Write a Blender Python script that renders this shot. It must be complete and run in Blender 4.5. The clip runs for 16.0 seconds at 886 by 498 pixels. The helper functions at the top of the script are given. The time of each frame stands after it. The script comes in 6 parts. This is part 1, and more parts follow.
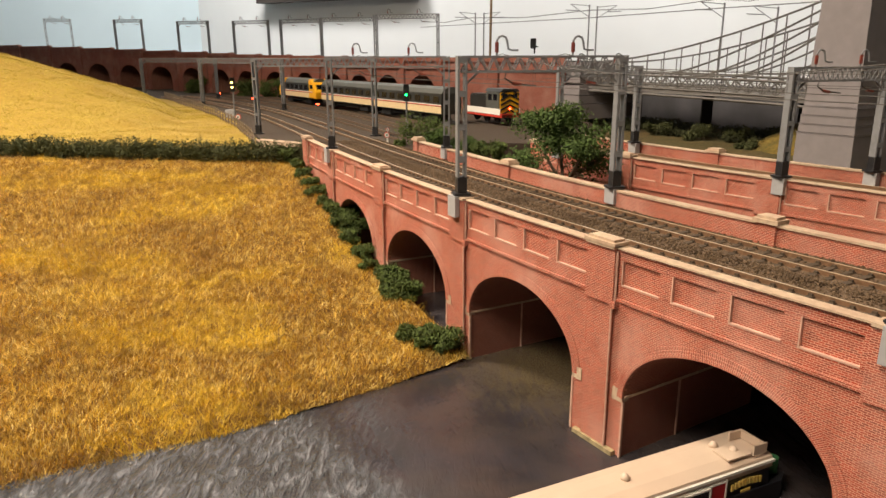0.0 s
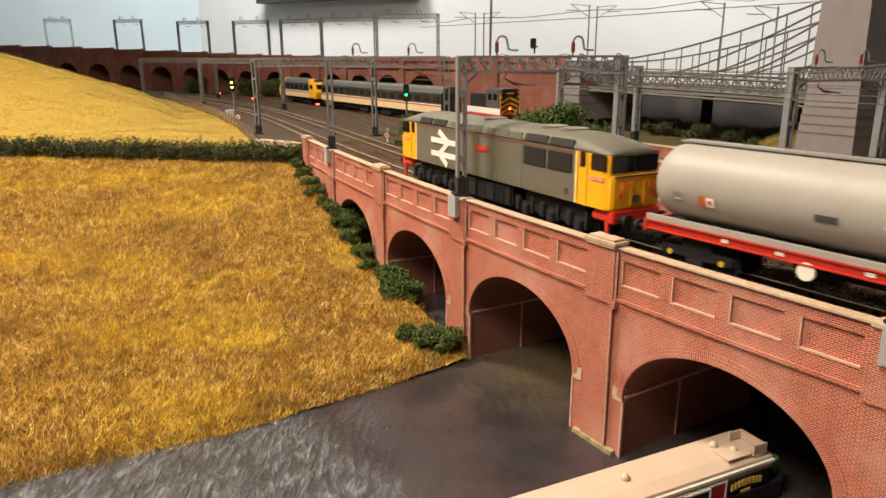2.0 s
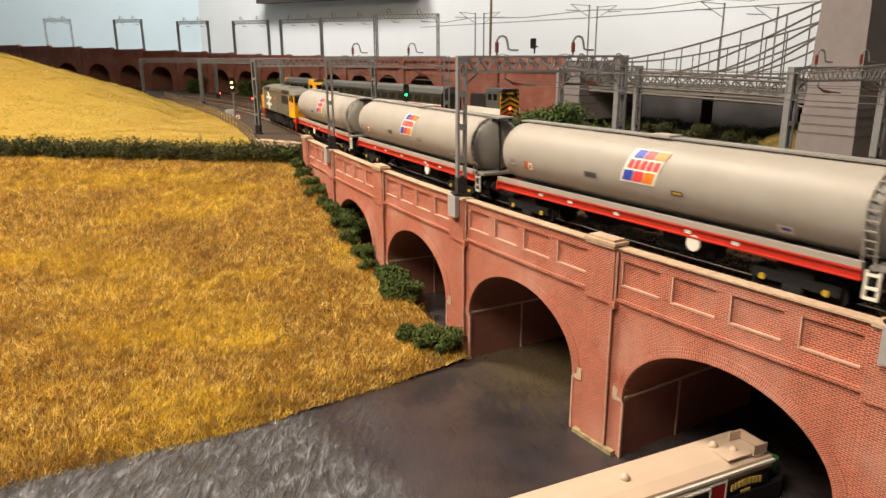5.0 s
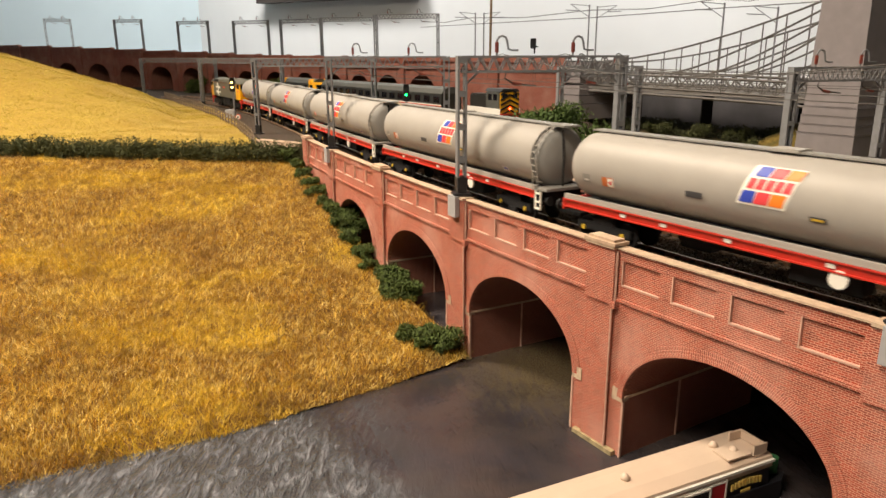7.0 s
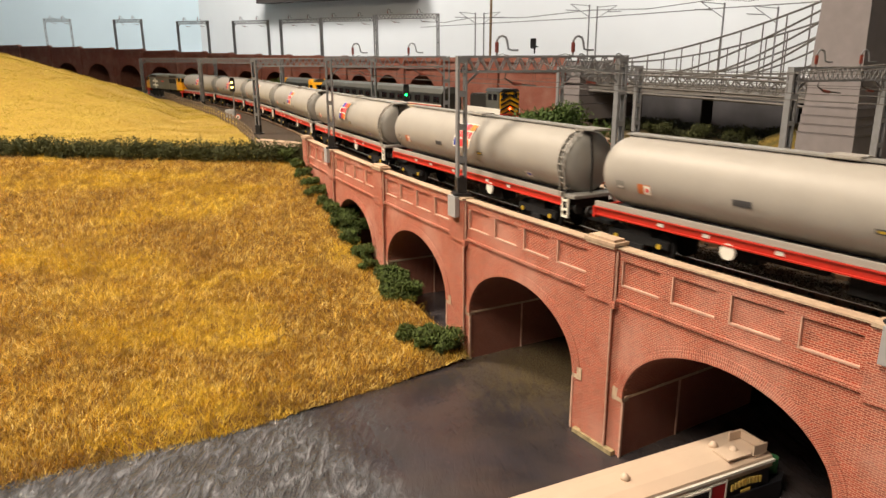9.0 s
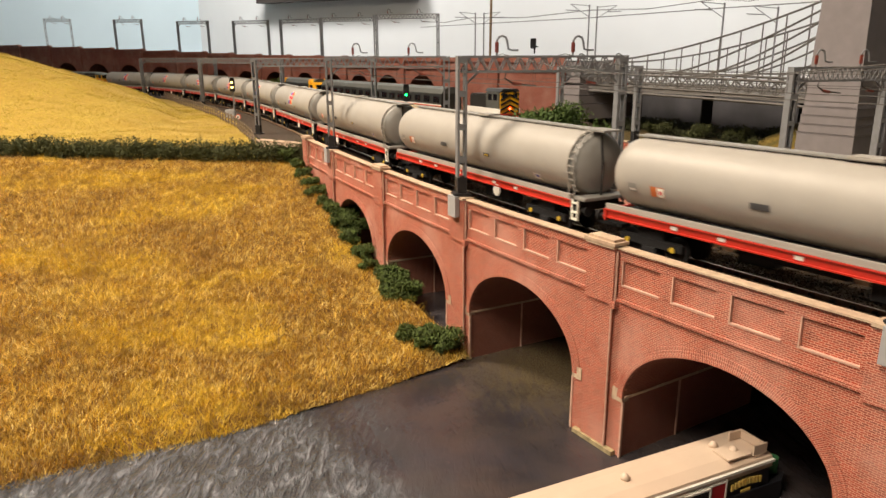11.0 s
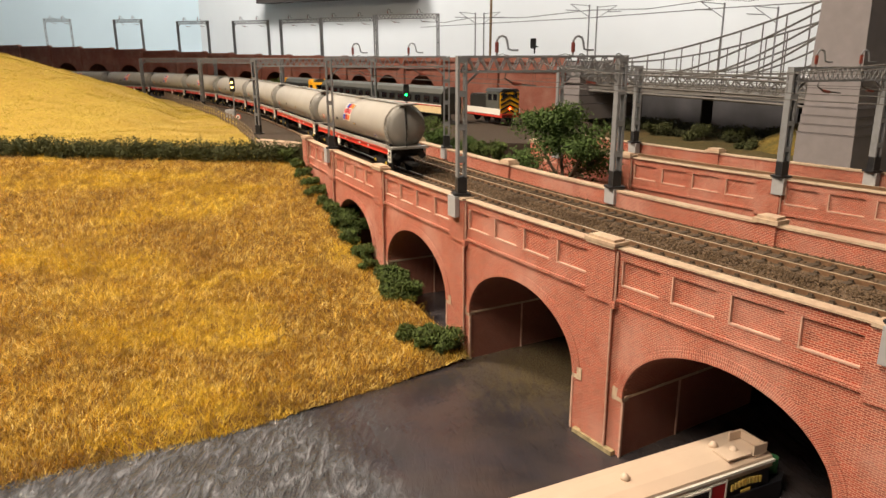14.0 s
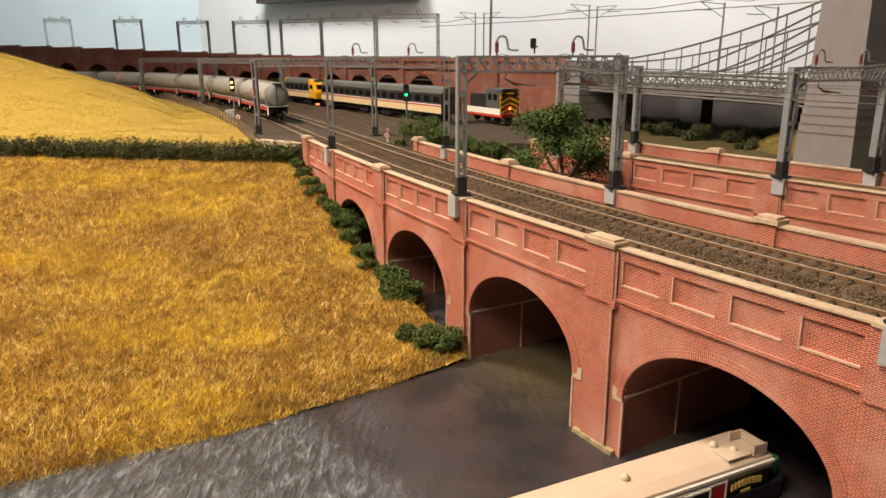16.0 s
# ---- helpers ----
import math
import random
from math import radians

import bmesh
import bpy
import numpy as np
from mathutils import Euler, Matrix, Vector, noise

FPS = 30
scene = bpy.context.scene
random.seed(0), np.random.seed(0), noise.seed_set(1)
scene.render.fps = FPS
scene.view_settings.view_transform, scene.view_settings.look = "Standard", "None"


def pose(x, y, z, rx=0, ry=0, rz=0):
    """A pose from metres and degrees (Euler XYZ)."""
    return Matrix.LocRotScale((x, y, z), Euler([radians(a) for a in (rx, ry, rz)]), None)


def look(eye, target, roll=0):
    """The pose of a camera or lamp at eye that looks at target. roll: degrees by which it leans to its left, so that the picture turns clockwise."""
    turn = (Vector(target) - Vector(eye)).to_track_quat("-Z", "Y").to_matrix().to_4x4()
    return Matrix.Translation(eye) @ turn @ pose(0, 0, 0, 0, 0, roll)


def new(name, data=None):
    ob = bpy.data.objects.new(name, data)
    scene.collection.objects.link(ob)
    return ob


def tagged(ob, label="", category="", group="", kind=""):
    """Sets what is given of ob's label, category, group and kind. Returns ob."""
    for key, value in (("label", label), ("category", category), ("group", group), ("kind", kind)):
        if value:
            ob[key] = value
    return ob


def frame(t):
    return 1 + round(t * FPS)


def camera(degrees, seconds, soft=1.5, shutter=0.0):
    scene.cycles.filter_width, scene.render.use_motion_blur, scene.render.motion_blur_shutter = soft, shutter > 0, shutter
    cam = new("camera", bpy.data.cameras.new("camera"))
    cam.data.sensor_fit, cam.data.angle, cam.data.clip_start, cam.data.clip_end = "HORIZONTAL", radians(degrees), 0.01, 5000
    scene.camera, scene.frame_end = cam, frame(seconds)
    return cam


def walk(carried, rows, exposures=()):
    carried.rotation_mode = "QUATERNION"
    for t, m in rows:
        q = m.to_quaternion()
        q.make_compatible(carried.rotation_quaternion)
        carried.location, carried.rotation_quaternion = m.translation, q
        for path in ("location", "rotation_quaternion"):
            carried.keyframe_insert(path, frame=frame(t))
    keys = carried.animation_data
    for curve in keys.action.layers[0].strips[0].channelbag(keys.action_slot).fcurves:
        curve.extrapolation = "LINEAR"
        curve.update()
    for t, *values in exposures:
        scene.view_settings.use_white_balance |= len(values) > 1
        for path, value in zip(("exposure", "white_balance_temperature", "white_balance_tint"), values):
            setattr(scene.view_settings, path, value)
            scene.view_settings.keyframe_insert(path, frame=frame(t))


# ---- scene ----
# A 4 mm scale model railway in a room. Rail top is z = 0.
EYE = Vector((0, 0, 0.097))
cam = camera(64.8, 16.0, soft=1.5, shutter=0.25)
CAM_POSE = look(EYE, EYE + Vector((0, math.cos(0.269), -math.sin(0.269))), -0.2)
walk(cam, [(0.0, CAM_POSE), (16.0, CAM_POSE)], [(0.0, 0.0), (16.0, 0.0)])

# ---- light: a ceiling lamp over the field, and unseen fill lamps ----
world = bpy.data.worlds.new("room_air")
scene.world = world
world.use_nodes = True
world.node_tree.nodes["Background"].inputs[0].default_value = (1.0, 0.93, 0.85, 1)
world.node_tree.nodes["Background"].inputs[1].default_value = 0.6


def disk_lamp(name, place, target, size, power, colour, spread):
    """An unseen round area lamp; spread is the angle of its beam in degrees."""
    data = bpy.data.lights.new(name, "AREA")
    data.shape, data.size, data.energy, data.color = "DISK", size, power, colour
    data.spread = math.radians(spread)
    ob = new(name, data)
    ob.matrix_world = look(place, target)
    return ob


disk_lamp("ceiling_lamp_field", (-0.95, 0.85, 1.40), (-0.42, 0.62, 0.0), 0.40, 18.0, (1.0, 0.83, 0.645), 105)
# fill lamps, added without a known fitting, to brighten walls and near faces
disk_lamp("fill_lamp_back", (-1.0, 3.15, 1.62), (-0.8, 4.1, 0.3), 0.7, 42.0, (1.0, 0.95, 0.90), 160)
disk_lamp("fill_lamp_corner", (0.75, 2.25, 1.62), (1.2, 3.0, 0.2), 0.7, 25.0, (1.0, 0.95, 0.90), 140)
disk_lamp("fill_lamp_front", (-0.95, -0.45, 1.55), (-0.15, 0.35, -0.05), 0.7, 26.5, (1.0, 0.83, 0.645), 130)


# ---- materials ----
def mat(name, colour, rough=0.6, metal=0.0, vary=0.15, scale=300.0, bump=0.0, bscale=900.0, glow=None, coat=0.0, vary2=0.0, scale2=30.0, dirt=None):
    """A plain painted or natural surface: base colour with variation at two scales and fine relief."""
    m = bpy.data.materials.new(name)
    m.use_nodes = True
    nt = m.node_tree
    b = nt.nodes["Principled BSDF"]
    b.inputs["Roughness"].default_value = rough
    b.inputs["Metallic"].default_value = metal
    if coat:
        b.inputs["Coat Weight"].default_value = coat
    tc = nt.nodes.new("ShaderNodeTexCoord")
    last = None
    if vary:
        n = nt.nodes.new("ShaderNodeTexNoise")
        n.inputs["Scale"].default_value = scale
        n.inputs["Detail"].default_value = 4
        nt.links.new(tc.outputs["Object"], n.inputs["Vector"])
        ramp = nt.nodes.new("ShaderNodeValToRGB")
        ramp.color_ramp.elements[0].position, ramp.color_ramp.elements[1].position = 0.3, 0.7
        ramp.color_ramp.elements[0].color = tuple(c * (1 - vary) for c in colour) + (1,)
        ramp.color_ramp.elements[1].color = tuple(min(1, c * (1 + vary)) for c in colour) + (1,)
        nt.links.new(n.outputs["Fac"], ramp.inputs["Fac"])
        last = ramp.outputs["Color"]
        if vary2 or dirt:
            n2 = nt.nodes.new("ShaderNodeTexNoise")
            n2.inputs["Scale"].default_value = scale2
            n2.inputs["Detail"].default_value = 5
            nt.links.new(tc.outputs["Object"], n2.inputs["Vector"])
            r2 = nt.nodes.new("ShaderNodeValToRGB")
            r2.color_ramp.elements[0].position, r2.color_ramp.elements[1].position = 0.35, 0.65
            d = dirt or tuple(c * (1 - vary2) for c in colour)
            r2.color_ramp.elements[0].color, r2.color_ramp.elements[1].color = (1, 1, 1, 1), (0, 0, 0, 1)
            nt.links.new(n2.outputs["Fac"], r2.inputs["Fac"])
            mul = nt.nodes.new("ShaderNodeMath")
            mul.operation = "MULTIPLY"
            mul.inputs[1].default_value = vary2 or 0.5
            nt.links.new(r2.outputs["Color"], mul.inputs[0])
            mx = nt.nodes.new("ShaderNodeMix")
            mx.data_type = "RGBA"
            mx.inputs[7].default_value = (*d, 1)
            nt.links.new(mul.outputs[0], mx.inputs[0])
            nt.links.new(last, mx.inputs[6])
            last = mx.outputs[2]
        nt.links.new(last, b.inputs["Base Color"])
    else:
        b.inputs["Base Color"].default_value = (*colour, 1)
    if bump:
        nb = nt.nodes.new("ShaderNodeTexNoise")
        nb.inputs["Scale"].default_value = bscale
        nb.inputs["Detail"].default_value = 3
        nt.links.new(tc.outputs["Object"], nb.inputs["Vector"])
        bp = nt.nodes.new("ShaderNodeBump")
        bp.inputs["Strength"].default_value = 0.6
        bp.inputs["Distance"].default_value = bump
        nt.links.new(nb.outputs["Fac"], bp.inputs["Height"])
        nt.links.new(bp.outputs["Normal"], b.inputs["Normal"])
    if glow:
        b.inputs["Emission Color"].default_value = (*glow[0], 1)
        b.inputs["Emission Strength"].default_value = glow[1]
    return m


def brick_mat(name, c1, c2, mortar, w=0.0025, h=0.00088, stain=(0.62, 0.42, 0.36), amount=0.45):
    """Embossed brick sheet: courses by the UV map, which is in metres."""
    m = bpy.data.materials.new(name)
    m.use_nodes = True
    nt = m.node_tree
    b = nt.nodes["Principled BSDF"]
    b.inputs["Roughness"].default_value = 0.72
    uv = nt.nodes.new("ShaderNodeUVMap")
    mp = nt.nodes.new("ShaderNodeMapping")
    mp.inputs["Scale"].default_value = (1 / w, 1 / w, 1)
    nt.links.new(uv.outputs[0], mp.inputs[0])
    br = nt.nodes.new("ShaderNodeTexBrick")
    br.inputs["Color1"].default_value, br.inputs["Color2"].default_value = (*c1, 1), (*c2, 1)
    br.inputs["Mortar"].default_value = (*mortar, 1)
    br.inputs["Scale"].default_value = 1.0
    br.inputs["Mortar Size"].default_value = 0.07
    br.inputs["Mortar Smooth"].default_value = 0.3
    br.inputs["Brick Width"].default_value = 1.0
    br.inputs["Row Height"].default_value = h / w
    nt.links.new(mp.outputs[0], br.inputs["Vector"])
    tc = nt.nodes.new("ShaderNodeTexCoord")
    last = br.outputs["Color"]
    for sc, amt, col, lo, hi in ((28, amount, stain, 0.48, 0.72), (110, 0.35, tuple(c * 0.45 for c in c1), 0.5, 0.8)):
        n = nt.nodes.new("ShaderNodeTexNoise")
        n.inputs["Scale"].default_value, n.inputs["Detail"].default_value = sc, 6
        nt.links.new(tc.outputs["Object"], n.inputs["Vector"])
        rp = nt.nodes.new("ShaderNodeMapRange")
        rp.inputs[1].default_value, rp.inputs[2].default_value, rp.inputs[4].default_value = lo, hi, amt
        nt.links.new(n.outputs["Fac"], rp.inputs[0])
        mx = nt.nodes.new("ShaderNodeMix")
        mx.data_type = "RGBA"
        mx.inputs[7].default_value = (*col, 1)
        nt.links.new(rp.outputs[0], mx.inputs[0])
        nt.links.new(last, mx.inputs[6])
        last = mx.outputs[2]
    nt.links.new(last, b.inputs["Base Color"])
    bp = nt.nodes.new("ShaderNodeBump")
    bp.invert = True
    bp.inputs["Strength"].default_value, bp.inputs["Distance"].default_value = 0.9, 0.0004
    nt.links.new(br.outputs["Fac"], bp.inputs["Height"])
    nt.links.new(bp.outputs["Normal"], b.inputs["Normal"])
    return m


BRICK = brick_mat("red_brick_sheet", (0.45, 0.080, 0.040), (0.21, 0.038, 0.023), (0.64, 0.32, 0.22), amount=0.55, stain=(0.60, 0.34, 0.27))
BRICK_FAR = brick_mat("red_brick_far", (0.30, 0.085, 0.055), (0.25, 0.07, 0.045), (0.30, 0.14, 0.10), amount=0.25)
# arch lining: the face brick darkened to stand in for shade inside
BRICK_SHADED = brick_mat("shaded_brick_soffit", (0.25, 0.058, 0.034), (0.17, 0.040, 0.025), (0.34, 0.16, 0.11), amount=0.2, stain=(0.2, 0.1, 0.08))
STONE = mat("cream_coping", (0.50, 0.385, 0.27), 0.8, vary=0.2, scale=400, vary2=0.65, scale2=60, dirt=(0.42, 0.27, 0.19), bump=0.0002)
STEEL = mat("grey_painted_steel", (0.20, 0.205, 0.215), 0.55, vary=0.10, scale=250, vary2=0.2, scale2=60)
STEEL_FAR = mat("grey_mast_paint", (0.17, 0.175, 0.185), 0.6, vary=0.1)
RAIL_DULL = mat("dull_yard_rail", (0.13, 0.085, 0.055), 0.6, 0.2, vary=0.2, scale=300)
GREYBLOCK = mat("grey_mast_foot", (0.36, 0.36, 0.37), 0.6, vary=0.06)
BLACK = mat("black_underframe", (0.008, 0.008, 0.009), 0.8, vary=0.4, scale=500)
DARKWIRE = mat("dark_wire", (0.06, 0.055, 0.05), 0.5, vary=0)
INSUL = mat("brown_insulator", (0.20, 0.045, 0.03), 0.35, vary=0.1)
BALLAST = mat("brown_ballast", (0.125, 0.080, 0.046), 0.95, vary=0.6, scale=1000, bump=0.0020, bscale=420, vary2=0.5, scale2=120, dirt=(0.055, 0.036, 0.022))
YARD = mat("brown_yard_ground", (0.046, 0.030, 0.017), 0.95, vary=0.4, scale=260, bump=0.0009, bscale=500, vary2=0.5, scale2=9, dirt=(0.045, 0.030, 0.022))
SLEEPER = mat("dark_sleeper", (0.070, 0.048, 0.030), 0.9, vary=0.35, scale=700)
RAIL = mat("rusty_rail", (0.24, 0.14, 0.08), 0.45, 0.4, vary=0.25, scale=500)
RAILTOP = mat("polished_rail_head", (0.52, 0.40, 0.27), 0.40, 0.3, vary=0.1, scale=300)
TURF = mat("gold_field_base", (0.13, 0.065, 0.010), 0.95, vary=0.35, scale=220, vary2=0.5, scale2=14, dirt=(0.17, 0.09, 0.012))
HILL = mat("yellow_field_base", (0.36, 0.25, 0.04), 0.95, vary=0.3, scale=260, bump=0.0005, bscale=420, vary2=0.55, scale2=16, dirt=(0.33, 0.21, 0.035))
WALLPAINT = mat("white_room_wall", (0.84, 0.86, 0.86), 0.85, vary=0.02, scale=5)
WALLBLUE = mat("pale_blue_room_wall", (0.66, 0.80, 0.86), 0.85, vary=0.02, scale=5)
DARKWOOD = mat("dark_shelf_edge", (0.06, 0.05, 0.045), 0.6)
TOWERGREY = mat("lilac_grey_tower", (0.225, 0.205, 0.212), 0.75, vary=0.07, scale=90, vary2=0.2, scale2=14)
BRIDGEGREY = mat("bridge_grey", (0.145, 0.137, 0.13), 0.65, vary=0.12, scale=160)
BOARD = mat("dark_baseboard", (0.03, 0.025, 0.022), 0.9, vary=0.3, scale=40)
LEAF = mat("dark_green_foliage", (0.060, 0.088, 0.014), 0.9, vary=0.5, scale=250)
LEAF2 = mat("olive_foliage", (0.055, 0.062, 0.018), 0.9, vary=0.5, scale=250)
BARK = mat("grey_brown_bark", (0.12, 0.085, 0.055), 0.9, vary=0.3, scale=400)


# ---- building helpers ----
def mesh_from(name, bm, material, smooth=False):
    me = bpy.data.meshes.new(name)
    bm.normal_update()
    bm.to_mesh(me)
    bm.free()
    for m in (material if isinstance(material, (list, tuple)) else [material]):
        me.materials.append(m)
    if smooth:
        me.shade_smooth()
    return me


def part(name, bm, material, parent=None, label="", smooth=False):
    ob = new(name, mesh_from(name, bm, material, smooth))
    if parent is not None:
        ob.parent = parent
    if label:
        tagged(ob, label)
    return ob


def thing(name, label, category, group="", kind="", at=None):
    ob = new(name)
    ob.empty_display_size = 0.01
    if at is not None:
        ob.matrix_basis = at if isinstance(at, Matrix) else Matrix.Translation(at)
    return tagged(ob, label, category, group, kind)


def box(bm, c, s, m=None, bevel=0.0, mi=0):
    """A box about c of size s, turned by m."""
    r = bmesh.ops.create_cube(bm, size=1.0, matrix=Matrix.Translation(c) @ (m or Matrix()) @ Matrix.Diagonal((*s, 1)))
    if bevel:
        es = list({e for v in r["verts"] for e in v.link_edges})
        bmesh.ops.bevel(bm, geom=es, offset=bevel, segments=2, affect="EDGES")
    if mi:
        for f in {f for v in r["verts"] if v.is_valid for f in v.link_faces}:
            f.material_index = mi
    return bm


def B(*boxes, bevel=0.0):
    bm = bmesh.new()
    for c, s in boxes:
        box(bm, c, s, bevel=bevel)
    return bm


def tube(bm, pts, rad, n=6):
    """A tube along points; rad is one radius or one per point."""
    pts = [Vector(p) for p in pts]
    rad = rad if isinstance(rad, (list, tuple)) else [rad] * len(pts)
    rings = []
    for i, p in enumerate(pts):
        d = (pts[min(i + 1, len(pts) - 1)] - pts[max(i - 1, 0)]).normalized()
        q = d.to_track_quat("Z", "Y")
        rings.append([bm.verts.new(p + q @ Vector((rad[i] * math.cos(a), rad[i] * math.sin(a), 0))) for a in (2 * math.pi * k / n for k in range(n))])
    for a, b in zip(rings, rings[1:]):
        for k in range(n):
            bm.faces.new((a[k], a[(k + 1) % n], b[(k + 1) % n], b[k]))
    for ring in (rings[0][::-1], rings[-1]):
        bm.faces.new(ring)
    return bm


def rod(bm, a, b, w):
    """A square bar from a to b."""
    a, b = Vector(a), Vector(b)
    d = b - a
    q = d.to_track_quat("Z", "Y").to_matrix().to_4x4()
    bmesh.ops.create_cube(bm, size=1.0, matrix=Matrix.Translation((a + b) / 2) @ q @ Matrix.Diagonal((w, w, d.length, 1)))
    return bm


def prism(bm, outline, axis, lo, hi):
    """An outline of (u, v) pairs pushed along an axis: 'x' gives (w,u,v), 'y' gives (u,w,v), 'z' gives (u,v,w)."""
    put = {"x": lambda u, v, w: (w, u, v), "y": lambda u, v, w: (u, w, v), "z": lambda u, v, w: (u, v, w)}[axis]
    lo_v = [bm.verts.new(put(u, v, lo)) for u, v in outline]
    hi_v = [bm.verts.new(put(u, v, hi)) for u, v in outline]
    n = len(outline)
    for k in range(n):
        bm.faces.new((lo_v[k], lo_v[(k + 1) % n], hi_v[(k + 1) % n], hi_v[k]))
    bm.faces.new(lo_v[::-1])
    bm.faces.new(hi_v)
    bmesh.ops.recalc_face_normals(bm, faces=bm.faces[:])
    return bm


# ---- the lines of the track ----
class Line:
    """A plan curve x(y) given by a polynomial between two y, carried on at both ends by arcs. s is 0 at y = 0.2."""

    def __init__(self, coef, y0, y1, near_len, near_r, far_len, far_r):
        step = 0.004
        ys = np.arange(y0, y1, step)
        xs = np.polyval(coef, ys)
        pts = [(float(x), float(y)) for x, y in zip(xs, ys)]
        def arc(p, q, length, radius):
            out, h, p = [], math.atan2(p[1] - q[1], p[0] - q[0]), p
            for _ in range(int(length / 0.01)):
                h += 0.01 / radius
                p = (p[0] + 0.01 * math.cos(h), p[1] + 0.01 * math.sin(h))
                out.append(p)
            return out
        near = arc(pts[0], pts[1], near_len, near_r) if near_len else []
        far = arc(pts[-1], pts[-2], far_len, far_r) if far_len else []
        self.p = np.array(near[::-1] + pts + far)
        d = np.hypot(*np.diff(self.p, axis=0).T)
        self.s = np.concatenate([[0], np.cumsum(d)])
        self.s -= np.interp(0.2, ys, self.s[len(near):len(near) + len(ys)])

    def at(self, s):
        return Vector((float(np.interp(s, self.s, self.p[:, 0])), float(np.interp(s, self.s, self.p[:, 1])), 0))

    def way(self, s):
        d = self.at(s + 0.006) - self.at(s - 0.006)
        return d.normalized()

    def put(self, s, lat, z):
        """lat is to the far side of the line."""
        t = self.way(s)
        return self.at(s) + Vector((t.y, -t.x, 0)) * lat + Vector((0, 0, z))

    def frame_at(self, s, lat=0.0, z=0.0):
        """x along the line, y towards the near side."""
        t = self.way(s)
        m = Matrix.Rotation(math.atan2(t.y, t.x), 4, "Z")
        return Matrix.Translation(self.put(s, lat, z)) @ m


MAIN = Line([0.0074, -0.2118, 0.5462, -0.9204, 0.368], 0.16, 1.85, 3.4, 2.0, 2.6, 1.3)


def sweep(bm, line, s0, s1, outline, step=0.01, uvlay=None, mi=0, closed=False, caps=False):
    """An outline of (lat, z) pairs swept along a line; the UV map is (s, way round the outline)."""
    n = max(1, round((s1 - s0) / step))
    uvlay = bm.loops.layers.uv.verify()
    run = [0.0]
    pts = list(outline) + ([outline[0]] if closed else [])
    for a, b in zip(pts, pts[1:]):
        run.append(run[-1] + math.dist(a, b))
    rows = []
    ss = [s0 + (s1 - s0) * k / n for k in range(n + 1)]
    for s in ss:
        rows.append([bm.verts.new(line.put(s, l, z)) for l, z in outline])
    m = len(outline)
    for i in range(n):
        for k in range(len(pts) - 1):
            a, b, c, d = rows[i][k], rows[i][(k + 1) % m], rows[i + 1][(k + 1) % m], rows[i + 1][k]
            f = bm.faces.new((a, b, c, d))
            f.material_index = mi
            for lp, (u, v) in zip(f.loops, ((ss[i], run[k]), (ss[i], run[k + 1]), (ss[i + 1], run[k + 1]), (ss[i + 1], run[k]))):
                lp[uvlay].uv = (u, v)
    if caps and m > 2:
        for row in (rows[0][::-1], rows[-1]):
            f = bm.faces.new(row)
            f.material_index = mi
            for lp in f.loops:
                co = lp.vert.co
                lp[uvlay].uv = (co.x + co.y, co.z)
    return bm
REAR = Line([0.3424, -1.0702, 0.7096], 0.15, 0.86, 0.1, 1.5, 0.0, 1.0)

# ---- room shell ----
WATER_Z = -0.100


def flat(name, pts, z, material, label, thick=0.0, kind="structure"):
    bm = bmesh.new()
    uv = bm.loops.layers.uv.verify()
    if thick:
        prism(bm, pts, "z", z - thick, z)
    else:
        bm.faces.new([bm.verts.new((x, y, z)) for x, y in pts])
    return tagged(part(name, bm, material), label, name.split("_")[0], kind=kind)


flat("floor", [(-3.5, -2.5), (4.5, -2.5), (4.5, 5.6), (-3.5, 5.6)], -0.95, mat("grey_room_floor", (0.25, 0.22, 0.2), 0.8, scale=4), "dull grey floor of the layout room", 0.05)
flat("ceiling", [(-3.5, -2.5), (4.5, -2.5), (4.5, 5.6), (-3.5, 5.6)], 1.75, WALLPAINT, "white ceiling of the layout room", 0.05)


def wall(name, a, b, material, label):
    a, b = Vector(a), Vector(b)
    d = (b - a).normalized()
    n = Vector((-d.y, d.x)) * 0.06
    bm = bmesh.new()
    prism(bm, [(a.x, a.y), (b.x, b.y), (b.x + n.x, b.y + n.y), (a.x + n.x, a.y + n.y)], "z", -0.95, 1.70)
    return tagged(part(name, bm, material), label, "wall", kind="structure")


CORNER = (-1.52, 4.6)
wall("wall_left", (-3.4, 3.4), CORNER, WALLBLUE, "pale blue painted end wall of the room")
wall("wall_back", CORNER, (3.6, 1.55), WALLPAINT, "plain white painted back wall of the room")
wall("wall_west", (-3.4, -2.4), (-3.4, 3.4), WALLPAINT, "plain white side wall of the room")
wall("wall_east", (3.6, 1.55), (3.6, -2.4), WALLPAINT, "plain white side wall of the room")
wall("wall_south", (3.6, -2.4), (-3.4, -2.4), WALLPAINT, "plain white wall behind the layout")

# ---- baseboard, river, fields ----
bm = bmesh.new()
N = 60
for i in range(N + 1):
    for j in range(N + 1):
        x, y = -0.30 + 1.0 * i / N, 0.02 + 0.85 * j / N
        z = WATER_Z + 0.0009 * noise.noise((x * 60, y * 60, 0)) * (1 if x + 0.4 * y < 0.16 else 0.3)
        bm.verts.new((x, y, z))
bm.verts.ensure_lookup_table()
for i in range(N):
    for j in range(N):
        a = i * (N + 1) + j
        bm.faces.new((bm.verts[a], bm.verts[a + N + 1], bm.verts[a + N + 2], bm.verts[a + 1]))


